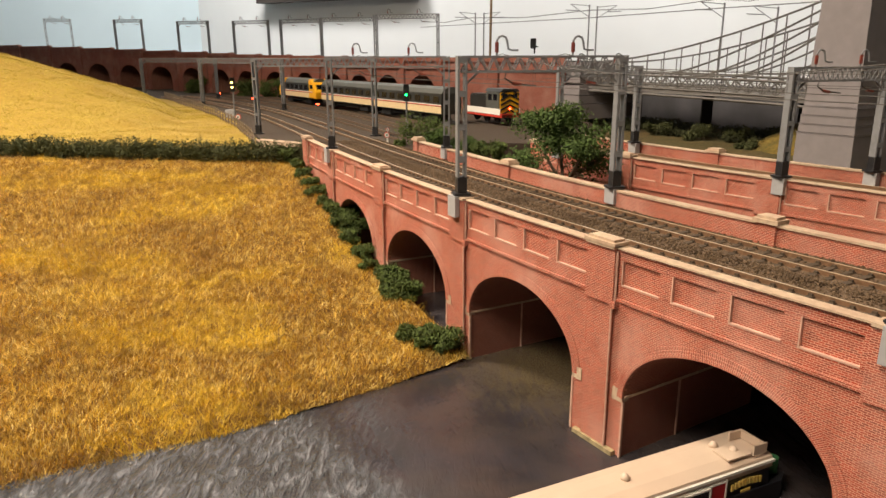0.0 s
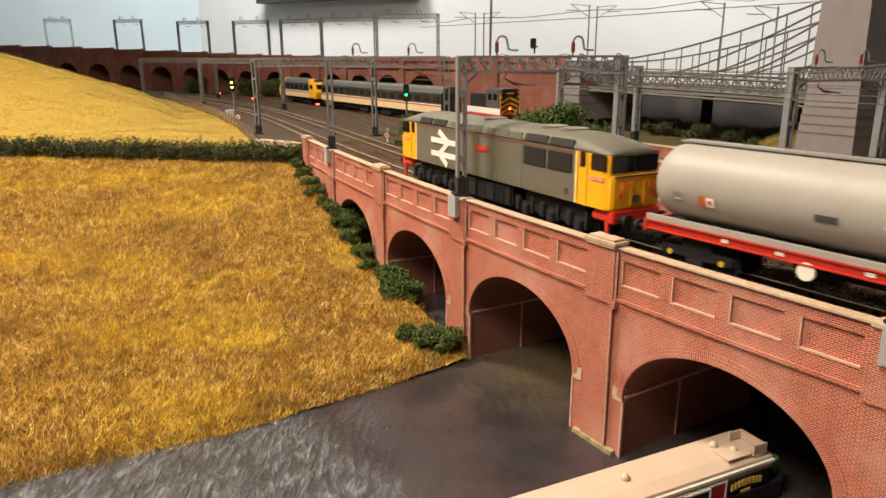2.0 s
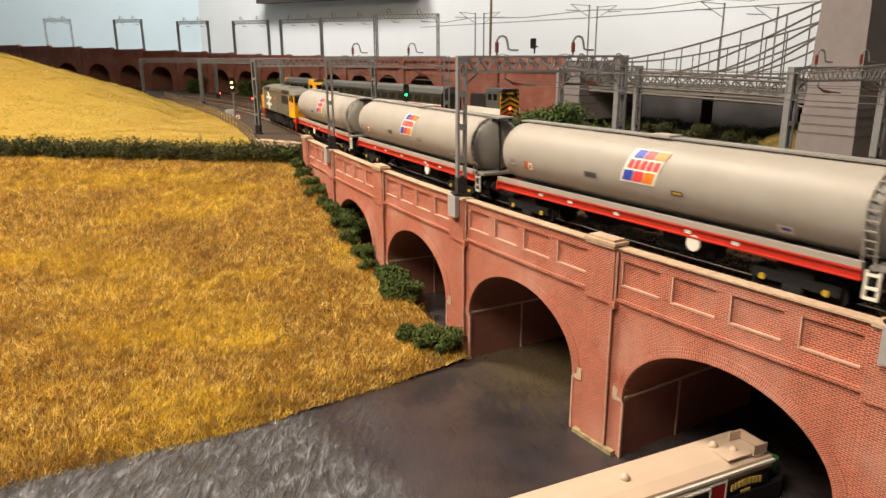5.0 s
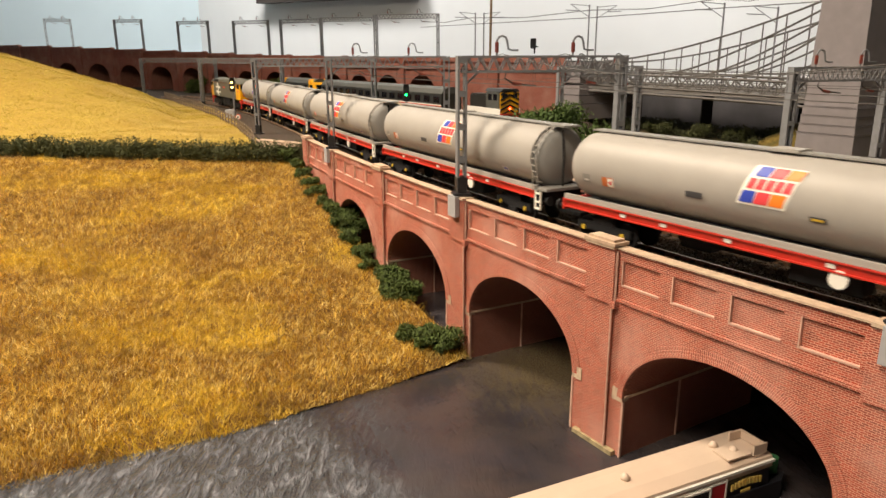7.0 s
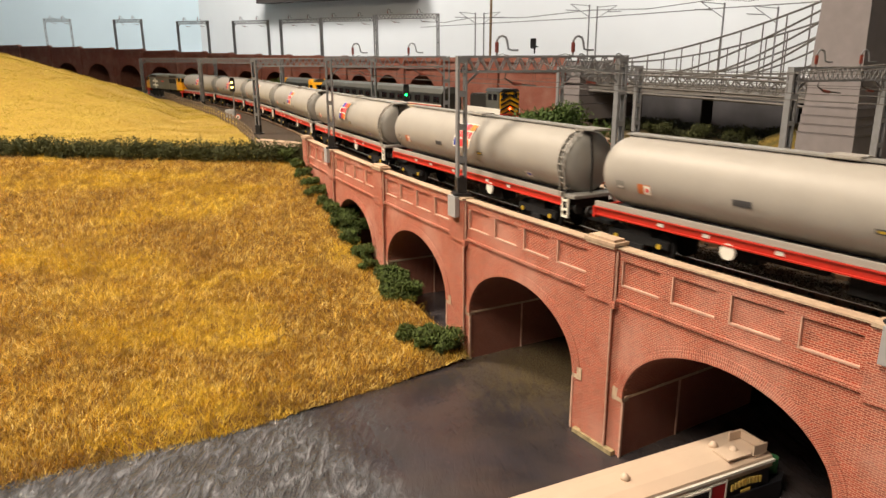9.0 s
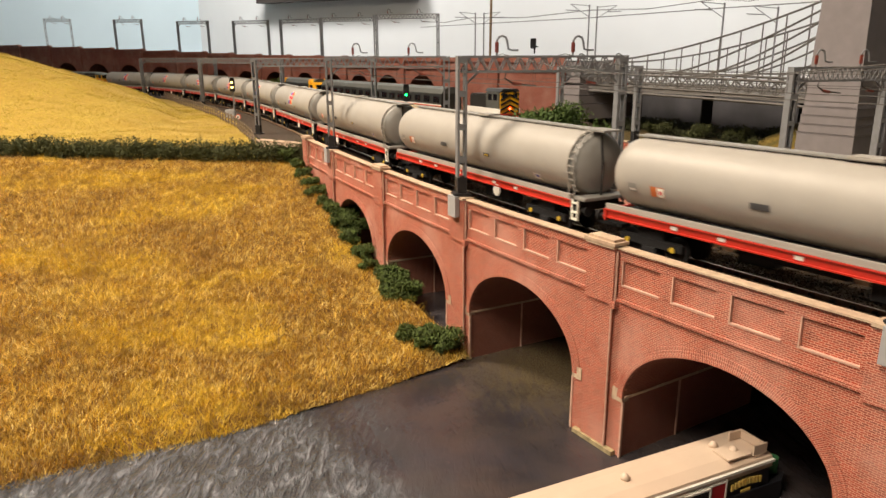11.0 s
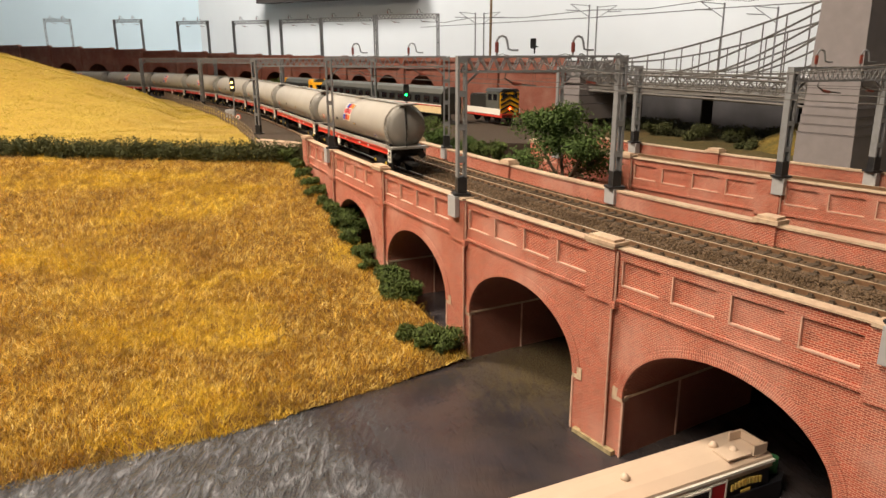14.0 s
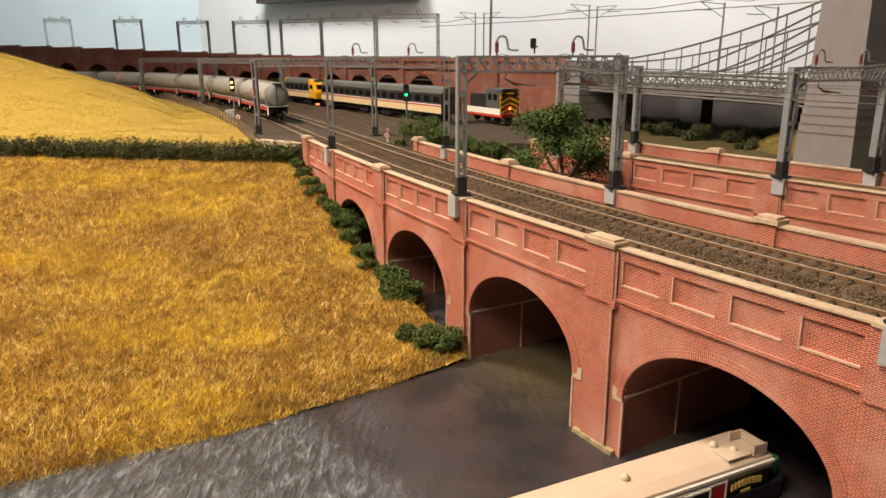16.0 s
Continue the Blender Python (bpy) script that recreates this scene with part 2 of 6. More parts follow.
def water_mat():
    m = mat("river_varnish", (0.034, 0.031, 0.036), 0.14, vary=0.5, scale=14, vary2=0.5, scale2=40, dirt=(0.062, 0.050, 0.044))
    nt = m.node_tree
    b = nt.nodes["Principled BSDF"]
    tc = nt.nodes.new("ShaderNodeTexCoord")
    mp = nt.nodes.new("ShaderNodeMapping")
    mp.inputs["Rotation"].default_value = (0, 0, 0.9)
    mp.inputs["Scale"].default_value = (1.0, 0.32, 1)
    nt.links.new(tc.outputs["Object"], mp.inputs[0])
    n = nt.nodes.new("ShaderNodeTexNoise")
    n.inputs["Scale"].default_value, n.inputs["Detail"].default_value, n.inputs["Distortion"].default_value = 230, 7, 0.8
    nt.links.new(mp.outputs[0], n.inputs["Vector"])
    w = nt.nodes.new("ShaderNodeTexNoise")
    w.inputs["Scale"].default_value, w.inputs["Detail"].default_value, w.inputs["Distortion"].default_value = 420, 3, 2.0
    nt.links.new(mp.outputs[0], w.inputs["Vector"])
    big = nt.nodes.new("ShaderNodeTexNoise")
    big.inputs["Scale"].default_value, big.inputs["Detail"].default_value = 5, 2
    nt.links.new(tc.outputs["Object"], big.inputs["Vector"])
    sep = nt.nodes.new("ShaderNodeSeparateXYZ")
    nt.links.new(tc.outputs["Object"], sep.inputs[0])
    # wrinkled skin on the open river, calmer towards the arches
    calm = nt.nodes.new("ShaderNodeMapRange")
    calm.inputs[1].default_value, calm.inputs[2].default_value, calm.inputs[3].default_value, calm.inputs[4].default_value = 0.085, 0.125, 1.0, 0.10
    slant = nt.nodes.new("ShaderNodeMath")
    slant.operation = "MULTIPLY_ADD"
    slant.inputs[1].default_value = 0.48
    nt.links.new(sep.outputs[1], slant.inputs[0])
    nt.links.new(sep.outputs[0], slant.inputs[2])
    nt.links.new(slant.outputs[0], calm.inputs[0])
    add = nt.nodes.new("ShaderNodeMath")
    add.operation = "MULTIPLY_ADD"
    add.inputs[1].default_value = 0.35
    nt.links.new(w.outputs["Fac"], add.inputs[0])
    nt.links.new(n.outputs["Fac"], add.inputs[2])
    mul = nt.nodes.new("ShaderNodeMath")
    mul.operation = "MULTIPLY"
    nt.links.new(add.outputs[0], mul.inputs[0])
    nt.links.new(calm.outputs[0], mul.inputs[1])
    bp = nt.nodes.new("ShaderNodeBump")
    bp.inputs["Strength"].default_value, bp.inputs["Distance"].default_value = 1.0, 0.0045
    nt.links.new(mul.outputs[0], bp.inputs["Height"])
    nt.links.new(bp.outputs["Normal"], b.inputs["Normal"])
    # dull, creased skin of varnish on the open river; pale crests paint in reflections
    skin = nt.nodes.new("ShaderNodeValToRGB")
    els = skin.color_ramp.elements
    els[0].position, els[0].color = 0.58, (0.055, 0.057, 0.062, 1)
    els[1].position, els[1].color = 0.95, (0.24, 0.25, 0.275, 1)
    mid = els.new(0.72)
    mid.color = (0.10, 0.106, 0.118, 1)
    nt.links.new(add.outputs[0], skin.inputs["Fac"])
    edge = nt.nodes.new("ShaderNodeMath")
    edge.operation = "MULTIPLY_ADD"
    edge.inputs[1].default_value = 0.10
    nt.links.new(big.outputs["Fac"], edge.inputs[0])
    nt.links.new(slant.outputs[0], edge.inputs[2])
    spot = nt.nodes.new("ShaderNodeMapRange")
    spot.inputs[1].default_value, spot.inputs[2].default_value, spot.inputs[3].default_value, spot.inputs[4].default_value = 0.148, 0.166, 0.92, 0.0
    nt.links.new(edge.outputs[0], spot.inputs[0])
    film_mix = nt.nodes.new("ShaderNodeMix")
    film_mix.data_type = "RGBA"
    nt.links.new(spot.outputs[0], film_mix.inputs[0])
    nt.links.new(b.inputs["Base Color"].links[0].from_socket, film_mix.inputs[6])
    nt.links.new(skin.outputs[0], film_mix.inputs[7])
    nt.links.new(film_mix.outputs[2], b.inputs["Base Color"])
    # olive silt showing through at the mouth of the arch
    dist = nt.nodes.new("ShaderNodeVectorMath")
    dist.operation = "DISTANCE"
    dist.inputs[1].default_value = (0.075, 0.425, WATER_Z)
    nt.links.new(tc.outputs["Object"], dist.inputs[0])
    ragged = nt.nodes.new("ShaderNodeMath")
    ragged.operation = "MULTIPLY_ADD"
    ragged.inputs[1].default_value = 0.09
    nt.links.new(n.outputs["Fac"], ragged.inputs[0])
    nt.links.new(dist.outputs["Value"], ragged.inputs[2])
    silt = nt.nodes.new("ShaderNodeMapRange")
    silt.inputs[1].default_value, silt.inputs[2].default_value, silt.inputs[3].default_value, silt.inputs[4].default_value = 0.065, 0.125, 0.75, 0.0
    nt.links.new(ragged.outputs[0], silt.inputs[0])
    grit = nt.nodes.new("ShaderNodeTexNoise")
    grit.inputs["Scale"].default_value, grit.inputs["Detail"].default_value = 1100, 3
    nt.links.new(tc.outputs["Object"], grit.inputs["Vector"])
    gr = nt.nodes.new("ShaderNodeValToRGB")
    gr.color_ramp.elements[0].position, gr.color_ramp.elements[1].position = 0.4, 0.65
    gr.color_ramp.elements[0].color, gr.color_ramp.elements[1].color = (0.045, 0.034, 0.017, 1), (0.15, 0.115, 0.055, 1)
    nt.links.new(grit.outputs["Fac"], gr.inputs["Fac"])
    mix = nt.nodes.new("ShaderNodeMix")
    mix.data_type = "RGBA"
    nt.links.new(silt.outputs[0], mix.inputs[0])
    nt.links.new(b.inputs["Base Color"].links[0].from_socket, mix.inputs[6])
    nt.links.new(gr.outputs[0], mix.inputs[7])
    nt.links.new(mix.outputs[2], b.inputs["Base Color"])
    return m


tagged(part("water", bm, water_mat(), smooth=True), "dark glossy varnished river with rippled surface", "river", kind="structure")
flat("baseboard", [(-1.6, -0.05), (3.4, -1.6), (3.4, 1.5), (0.9, 2.6), (-1.2, 4.2), (-1.6, 3.0)], -0.13, BOARD, "dark baseboard under the model landscape", 0.02)


def smooth01(t):
    t = min(1, max(0, t))
    return t * t * (3 - 2 * t)


FIELD_Y = [0.20, 0.33, 0.45, 0.575, 0.70, 0.80, 0.95]
FIELD_Z = [-0.0975, -0.096, -0.0915, -0.0765, -0.043, -0.022, -0.012]
BANK = [(0.022, 0.437), (-0.039, 0.392), (-0.119, 0.337), (-0.207, 0.289), (-0.40, 0.18)]


def bank_gap(x, y):
    """How far a place lies behind the river bank."""
    xs, ys = [p[0] for p in BANK][::-1], [p[1] for p in BANK][::-1]
    return y - float(np.interp(x, xs, ys))


FENCE_Y = [0.850, 0.922, 1.053, 1.233, 1.374, 1.626, 1.80]
FENCE_X = [-0.225, -0.251, -0.305, -0.395, -0.470, -0.607, -0.700]
FENCE_Z = [-0.018, -0.010, -0.0055, -0.0035, -0.0028, -0.0020, -0.0020]


def land_z(x, y):
    """Height of the fields: the low one by the river, the hill behind the hedge."""
    hedge = 0.80 + 0.19 * max(0.0, -0.157 - x)
    low = float(np.interp(y - max(0, hedge - 0.80), FIELD_Y, FIELD_Z))
    if y > hedge:
        e = fx(y) - x
        crest = float(np.interp(e, [0.0, 0.04, 0.07, 0.14, 0.25, 0.40, 0.60, 0.9], [-0.009, -0.010, -0.006, 0.028, 0.062, 0.101, 0.122, 0.135]))
        t = smooth01((y - hedge) / (1.38 - hedge))
        lumps = 0.006 * noise.noise((x * 7, y * 6, 1)) + 0.005 * noise.noise((x * 12, y * 16, 5)) + 0.0035 * noise.noise((x * 22, y * 34, 6))
        low = -0.022 + t * (crest + 0.022) + lumps * min(1, (y - hedge) * 8) * min(1, max(0, e - 0.06) * 9)
        if y > 1.42:
            low -= (y - 1.42) * 0.10
        # the field runs level up to its fence
        low = max(low, float(np.interp(y, FENCE_Y, FENCE_Z)) - 0.0008)
    g = bank_gap(x, y)
    if y < 0.46 and g < 0.014:
        low -= 0.0055 * (1 - max(0, g) / 0.014)
    return low + 0.0022 * noise.noise((x * 14, y * 14, 3)) + 0.0012 * noise.noise((x * 42, y * 42, 4))


def grid_land(name, x0f, x1f, y0, y1, nx, ny, material, label):
    bm = bmesh.new()
    rows = []
    for j in range(ny + 1):
        y = y0 + (y1 - y0) * j / ny
        xa, xb = x0f(y), x1f(y)
        rows.append([bm.verts.new((xa + (xb - xa) * i / nx, y, land_z(xa + (xb - xa) * i / nx, y))) for i in range(nx + 1)])
    for j in range(ny):
        for i in range(nx):
            bm.faces.new((rows[j][i], rows[j][i + 1], rows[j + 1][i + 1], rows[j + 1][i]))
    return tagged(part(name, bm, material, smooth=True), label, "field", kind="structure")


def front_x(y):
    """x of the near viaduct face (or of the fence line) at depth y."""
    lat = -0.034 if y < 0.80 else float(np.interp(y, [0.80, 0.9, 1.0, 1.25, 1.5, 1.7, 2.2], [-0.034, -0.062, -0.056, -0.046, -0.034, -0.030, -0.030]))
    best = min(np.arange(-0.05, 2.6, 0.01), key=lambda s: abs(MAIN.put(s, lat, 0).y - y))
    return MAIN.put(best, lat, 0).x


FX = {round(y, 2): front_x(y) for y in np.arange(0.18, 1.86, 0.02)}
fx = lambda y: float(np.interp(y, sorted(FX), [FX[k] for k in sorted(FX)]))
bank_y = lambda y: float(np.interp(y, [p[1] for p in BANK][::-1], [p[0] for p in BANK][::-1]))
# low field: bounded by the bank in front, so each depth starts at the far left and ends at bank or wall
grid_land("field_low", lambda y: -0.95, lambda y: min(fx(y), bank_y(y) if y < 0.437 else 9), 0.19, 0.80, 80, 70, TURF, "golden static grass field beside the river")
hill = grid_land("field_hill", lambda y: -1.35, lambda y: fx(y), 0.80, 1.84, 90, 70, HILL, "yellow grassy hill field behind the hedge")


hill.data.materials.append(TURF)
for f in hill.data.polygons:
    if f.center.y < 0.80 + 0.19 * max(0.0, -0.157 - f.center.x):
        f.material_index = 1


LAND_X, LAND_Y = np.arange(-1.12, 0.06, 0.005), np.arange(0.18, 1.53, 0.005)
LAND_Z = np.array([[land_z(float(x), float(y)) for x in LAND_X] for y in LAND_Y])
LAND_LAY = np.array([[3.1416 * (noise.noise((x * 16, y * 16, 7)) + noise.noise((x * 45, y * 45, 8))) for x in LAND_X] for y in LAND_Y])


def land_read(table, x, y):
    """Values of a land table between its grid points."""
    u, v = (x - LAND_X[0]) / 0.005, (y - LAND_Y[0]) / 0.005
    i, j = np.clip(u.astype(int), 0, len(LAND_X) - 2), np.clip(v.astype(int), 0, len(LAND_Y) - 2)
    a, b = u - i, v - j
    return (table[j, i] * (1 - a) + table[j, i + 1] * a) * (1 - b) + (table[j + 1, i] * (1 - a) + table[j + 1, i + 1] * a) * b


def grass(name, count, pick, length, width, material, label, lean=0.8):
    """Blades of static grass, one small triangle each."""
    rng = np.random.default_rng(5)
    x, y = pick(rng, count)
    k = len(x)
    z = land_read(LAND_Z, x, y)
    lay = land_read(LAND_LAY, x, y)
    a, l = rng.uniform(0, 6.283, k), length * rng.uniform(0.5, 1.25, k)
    tx = rng.normal(0, lean, k) * l * 0.6 + np.cos(lay) * l * 0.22 * lean
    ty = rng.normal(0, lean, k) * l * 0.6 + np.sin(lay) * l * 0.22 * lean
    wx, wy = np.cos(a) * width, np.sin(a) * width
    verts = np.stack([np.stack([x - wx, y - wy, z], 1), np.stack([x + wx, y + wy, z], 1), np.stack([x + tx, y + ty, z + l], 1)], 1).reshape(-1, 3)
    me = bpy.data.meshes.new(name)
    me.from_pydata(verts.tolist(), [], np.arange(k * 3).reshape(-1, 3).tolist())
    me.materials.append(material)
    return tagged(new(name, me), label, "grass", kind="stuff")


def grass_mat(name, stops, patches):
    m = bpy.data.materials.new(name)
    m.use_nodes = True
    nt = m.node_tree
    b = nt.nodes["Principled BSDF"]
    b.inputs["Roughness"].default_value = 0.7
    b.inputs["Specular IOR Level"].default_value = 0.25
    g = nt.nodes.new("ShaderNodeNewGeometry")
    rp = nt.nodes.new("ShaderNodeValToRGB")
    els = rp.color_ramp.elements
    els[0].position, els[0].color = 0.0, (*stops[0], 1)
    els[1].position, els[1].color = 1.0, (*stops[-1], 1)
    for i, c in enumerate(stops[1:-1]):
        e = els.new((i + 1) / (len(stops) - 1))
        e.color = (*c, 1)
    nt.links.new(g.outputs["Random Per Island"], rp.inputs["Fac"])
    tc = nt.nodes.new("ShaderNodeTexCoord")
    last = rp.outputs[0]
    for scale, lo, hi, amount, colour, stretch in patches:
        n = nt.nodes.new("ShaderNodeTexNoise")
        n.inputs["Scale"].default_value, n.inputs["Detail"].default_value = scale, 6
        mp = nt.nodes.new("ShaderNodeMapping")
        mp.inputs["Scale"].default_value = (1.0, stretch, 1)
        nt.links.new(tc.outputs["Object"], mp.inputs[0])
        nt.links.new(mp.outputs[0], n.inputs["Vector"])
        mr = nt.nodes.new("ShaderNodeMapRange")
        mr.inputs[1].default_value, mr.inputs[2].default_value, mr.inputs[4].default_value = lo, hi, amount
        nt.links.new(n.outputs["Fac"], mr.inputs[0])
        mx = nt.nodes.new("ShaderNodeMix")
        mx.data_type = "RGBA"
        mx.inputs[7].default_value = (*colour, 1)
        nt.links.new(mr.outputs[0], mx.inputs[0])
        nt.links.new(last, mx.inputs[6])
        last = mx.outputs[2]
    nt.links.new(last, b.inputs["Base Color"])
    return m


GRASS = grass_mat("gold_static_grass", [(0.10, 0.046, 0.006), (0.30, 0.150, 0.014), (0.60, 0.345, 0.030), (0.84, 0.55, 0.06), (1.0, 0.84, 0.36)],
                  [(6, 0.47, 0.60, 0.65, (0.88, 0.63, 0.045), 1.9), (15, 0.50, 0.70, 0.5, (0.30, 0.155, 0.022), 1.2), (95, 0.50, 0.62, 0.55, (0.17, 0.085, 0.012), 1.0), (130, 0.56, 0.66, 0.6, (0.95, 0.72, 0.20), 1.0)])
GRASS_HILL = grass_mat("yellow_static_grass", [(0.28, 0.21, 0.022), (0.50, 0.395, 0.045), (0.70, 0.57, 0.11)],
                       [(4, 0.44, 0.60, 0.75, (0.72, 0.55, 0.22), 3.0), (9, 0.46, 0.62, 0.75, (0.36, 0.265, 0.022), 3.0), (70, 0.5, 0.65, 0.4, (0.30, 0.21, 0.03), 1.0)])


FX_Y = sorted(FX)
FX_X = [FX[k] for k in FX_Y]


def pick_low(rng, n):
    y = 0.19 + 0.70 * rng.random(n) ** 1.45
    x = rng.uniform(-0.62, 0.03, n)
    bank = np.interp(y, [p[1] for p in BANK][::-1], [p[0] for p in BANK][::-1])
    ok = (x > -0.66 * y - 0.06) & (x < np.interp(y, FX_Y, FX_X) - 0.001) & ((y > 0.44) | (x < bank + 0.003)) & (y < 0.80 + 0.19 * np.maximum(0.0, -0.157 - x))
    return x[ok], y[ok]


def pick_hill(rng, n):
    y, x = rng.uniform(0.81, 1.5, n), rng.uniform(-1.1, -0.15, n)
    ok = (x < np.interp(y, FX_Y, FX_X)) & (x > -0.68 * y - 0.05) & (y > 0.80 + 0.19 * np.maximum(0.0, -0.157 - x))
    return x[ok], y[ok]


grass("field_grass", 560000, pick_low, 0.0043, 0.00021, GRASS, "golden straw coloured static grass", 1.0)
grass("hill_grass", 230000, pick_hill, 0.0024, 0.00022, GRASS_HILL, "short yellow static grass on the hill", 0.8)

# ---- near viaduct ----
LF, LB = -0.0312, 0.0765          # near and far faces, across the line
TOP, STRING = 0.008, -0.0172
PIERS = [-0.0925, 0.042, 0.1765, 0.311, 0.445, 0.5815]
END_POST = 0.686
CROWN, SPRING = -0.0302, -0.067


def arch_z(s, a, b, crown, spring):
    t = (s - (a + b) / 2) / ((b - a) / 2)
    return spring + (crown - spring) * math.sqrt(max(0.0, 1 - t * t))


def wall_columns(bm, line, lat, s0, s1, opening, foot, top, crown=CROWN, spring=SPRING, flip=False):
    """A face of wall with an arched opening; foot(s) is the ground."""
    uv = bm.loops.layers.uv.verify()
    ss = list(np.linspace(s0, s1, 9)) if not opening else sorted(
        list(np.linspace(s0, opening[0], 4)) + [opening[0] + 1e-5] + [(opening[0] + opening[1]) / 2 - (opening[1] - opening[0]) / 2 * math.cos(math.pi * k / 28) for k in range(1, 28)] + [opening[1] - 1e-5] + list(np.linspace(opening[1], s1, 4)))
    cols = []
    for s in ss:
        low = foot
        if opening and opening[0] < s < opening[1]:
            low = arch_z(s, *opening, crown, spring)
        cols.append((s, bm.verts.new(line.put(s, lat, low)), bm.verts.new(line.put(s, lat, top)), low))
    for (s, a, b, la), (t, c, d, lc) in zip(cols, cols[1:]):
        f = bm.faces.new((a, c, d, b) if flip else (a, b, d, c))
        for lp in f.loops:
            sv = s if lp.vert in (a, b) else t
            lp[uv].uv = (sv, lp.vert.co.z)


def barrel(bm, line, lat0, lat1, opening, foot, crown=CROWN, spring=SPRING):
    """The inside of an arch, from one face to the other."""
    uv = bm.loops.layers.uv.verify()
    a, b = opening
    prof = [(a, foot)] + [((a + b) / 2 - (b - a) / 2 * math.cos(math.pi * k / 28), arch_z((a + b) / 2 - (b - a) / 2 * math.cos(math.pi * k / 28), a, b, crown, spring)) for k in range(29)] + [(b, foot)]
    run, rows = 0.0, []
    for i, (s, z) in enumerate(prof):
        if i:
            run += math.dist(prof[i], prof[i - 1])
        rows.append((bm.verts.new(line.put(s, lat0, z)), bm.verts.new(line.put(s, lat1, z)), run))
    for (p, q, u), (r, t, v) in zip(rows, rows[1:]):
        f = bm.faces.new((p, q, t, r))
        for lp in f.loops:
            lp[uv].uv = (0.0 if lp.vert in (p, r) else lat1 - lat0, u if lp.vert in (p, q) else v)


def bar_along(line, s0, s1, l0, l1, z0, z1, step=0.01):
    """A bar that follows the line, with a closed section."""
    bm = bmesh.new()
    sweep(bm, line, s0, s1, [(l0, z0), (l0, z1), (l1, z1), (l1, z0)], step, closed=True, caps=True)
    bmesh.ops.recalc_face_normals(bm, faces=bm.faces[:])
    return bm


def arch_ring(line, lat, opening, foot, crown=CROWN, spring=SPRING, w=0.0052, proud=0.0009):
    bm = bmesh.new()
    uv = bm.loops.layers.uv.verify()
    a, b = opening
    rows = []
    for k in range(33):
        c, sn = math.cos(math.pi * k / 32), math.sin(math.pi * k / 32)
        mid, hs, hz = (a + b) / 2, (b - a) / 2, crown - spring
        p = [(mid - (hs + e) * c, spring + (hz + e) * sn) for e in (0, w * 0.33, w * 0.36, w * 0.66, w * 0.69, w)]
        lats = (lat - proud, lat - proud, lat - proud * 0.75, lat - proud * 0.75, lat - proud * 0.5, lat - proud * 0.5)
        rows.append([bm.verts.new(line.put(p[0][0], lat + 0.002, p[0][1]))] + [bm.verts.new(line.put(s, l, z)) for (s, z), l in zip(p, lats)] + [bm.verts.new(line.put(p[-1][0], lat + 0.001, p[-1][1]))])
    for i, (r, t) in enumerate(zip(rows, rows[1:])):
        for k in range(len(r) - 1):
            f = bm.faces.new((r[k], r[k + 1], t[k + 1], t[k]))
            for lp in f.loops:
                lp[uv].uv = ((k if lp.vert in (r[k], t[k]) else k + 1) * 0.00155, (i if lp.vert in (r[k], r[k + 1]) else i + 1) * 0.0050)
    bmesh.ops.recalc_face_normals(bm, faces=bm.faces[:])
    return bm


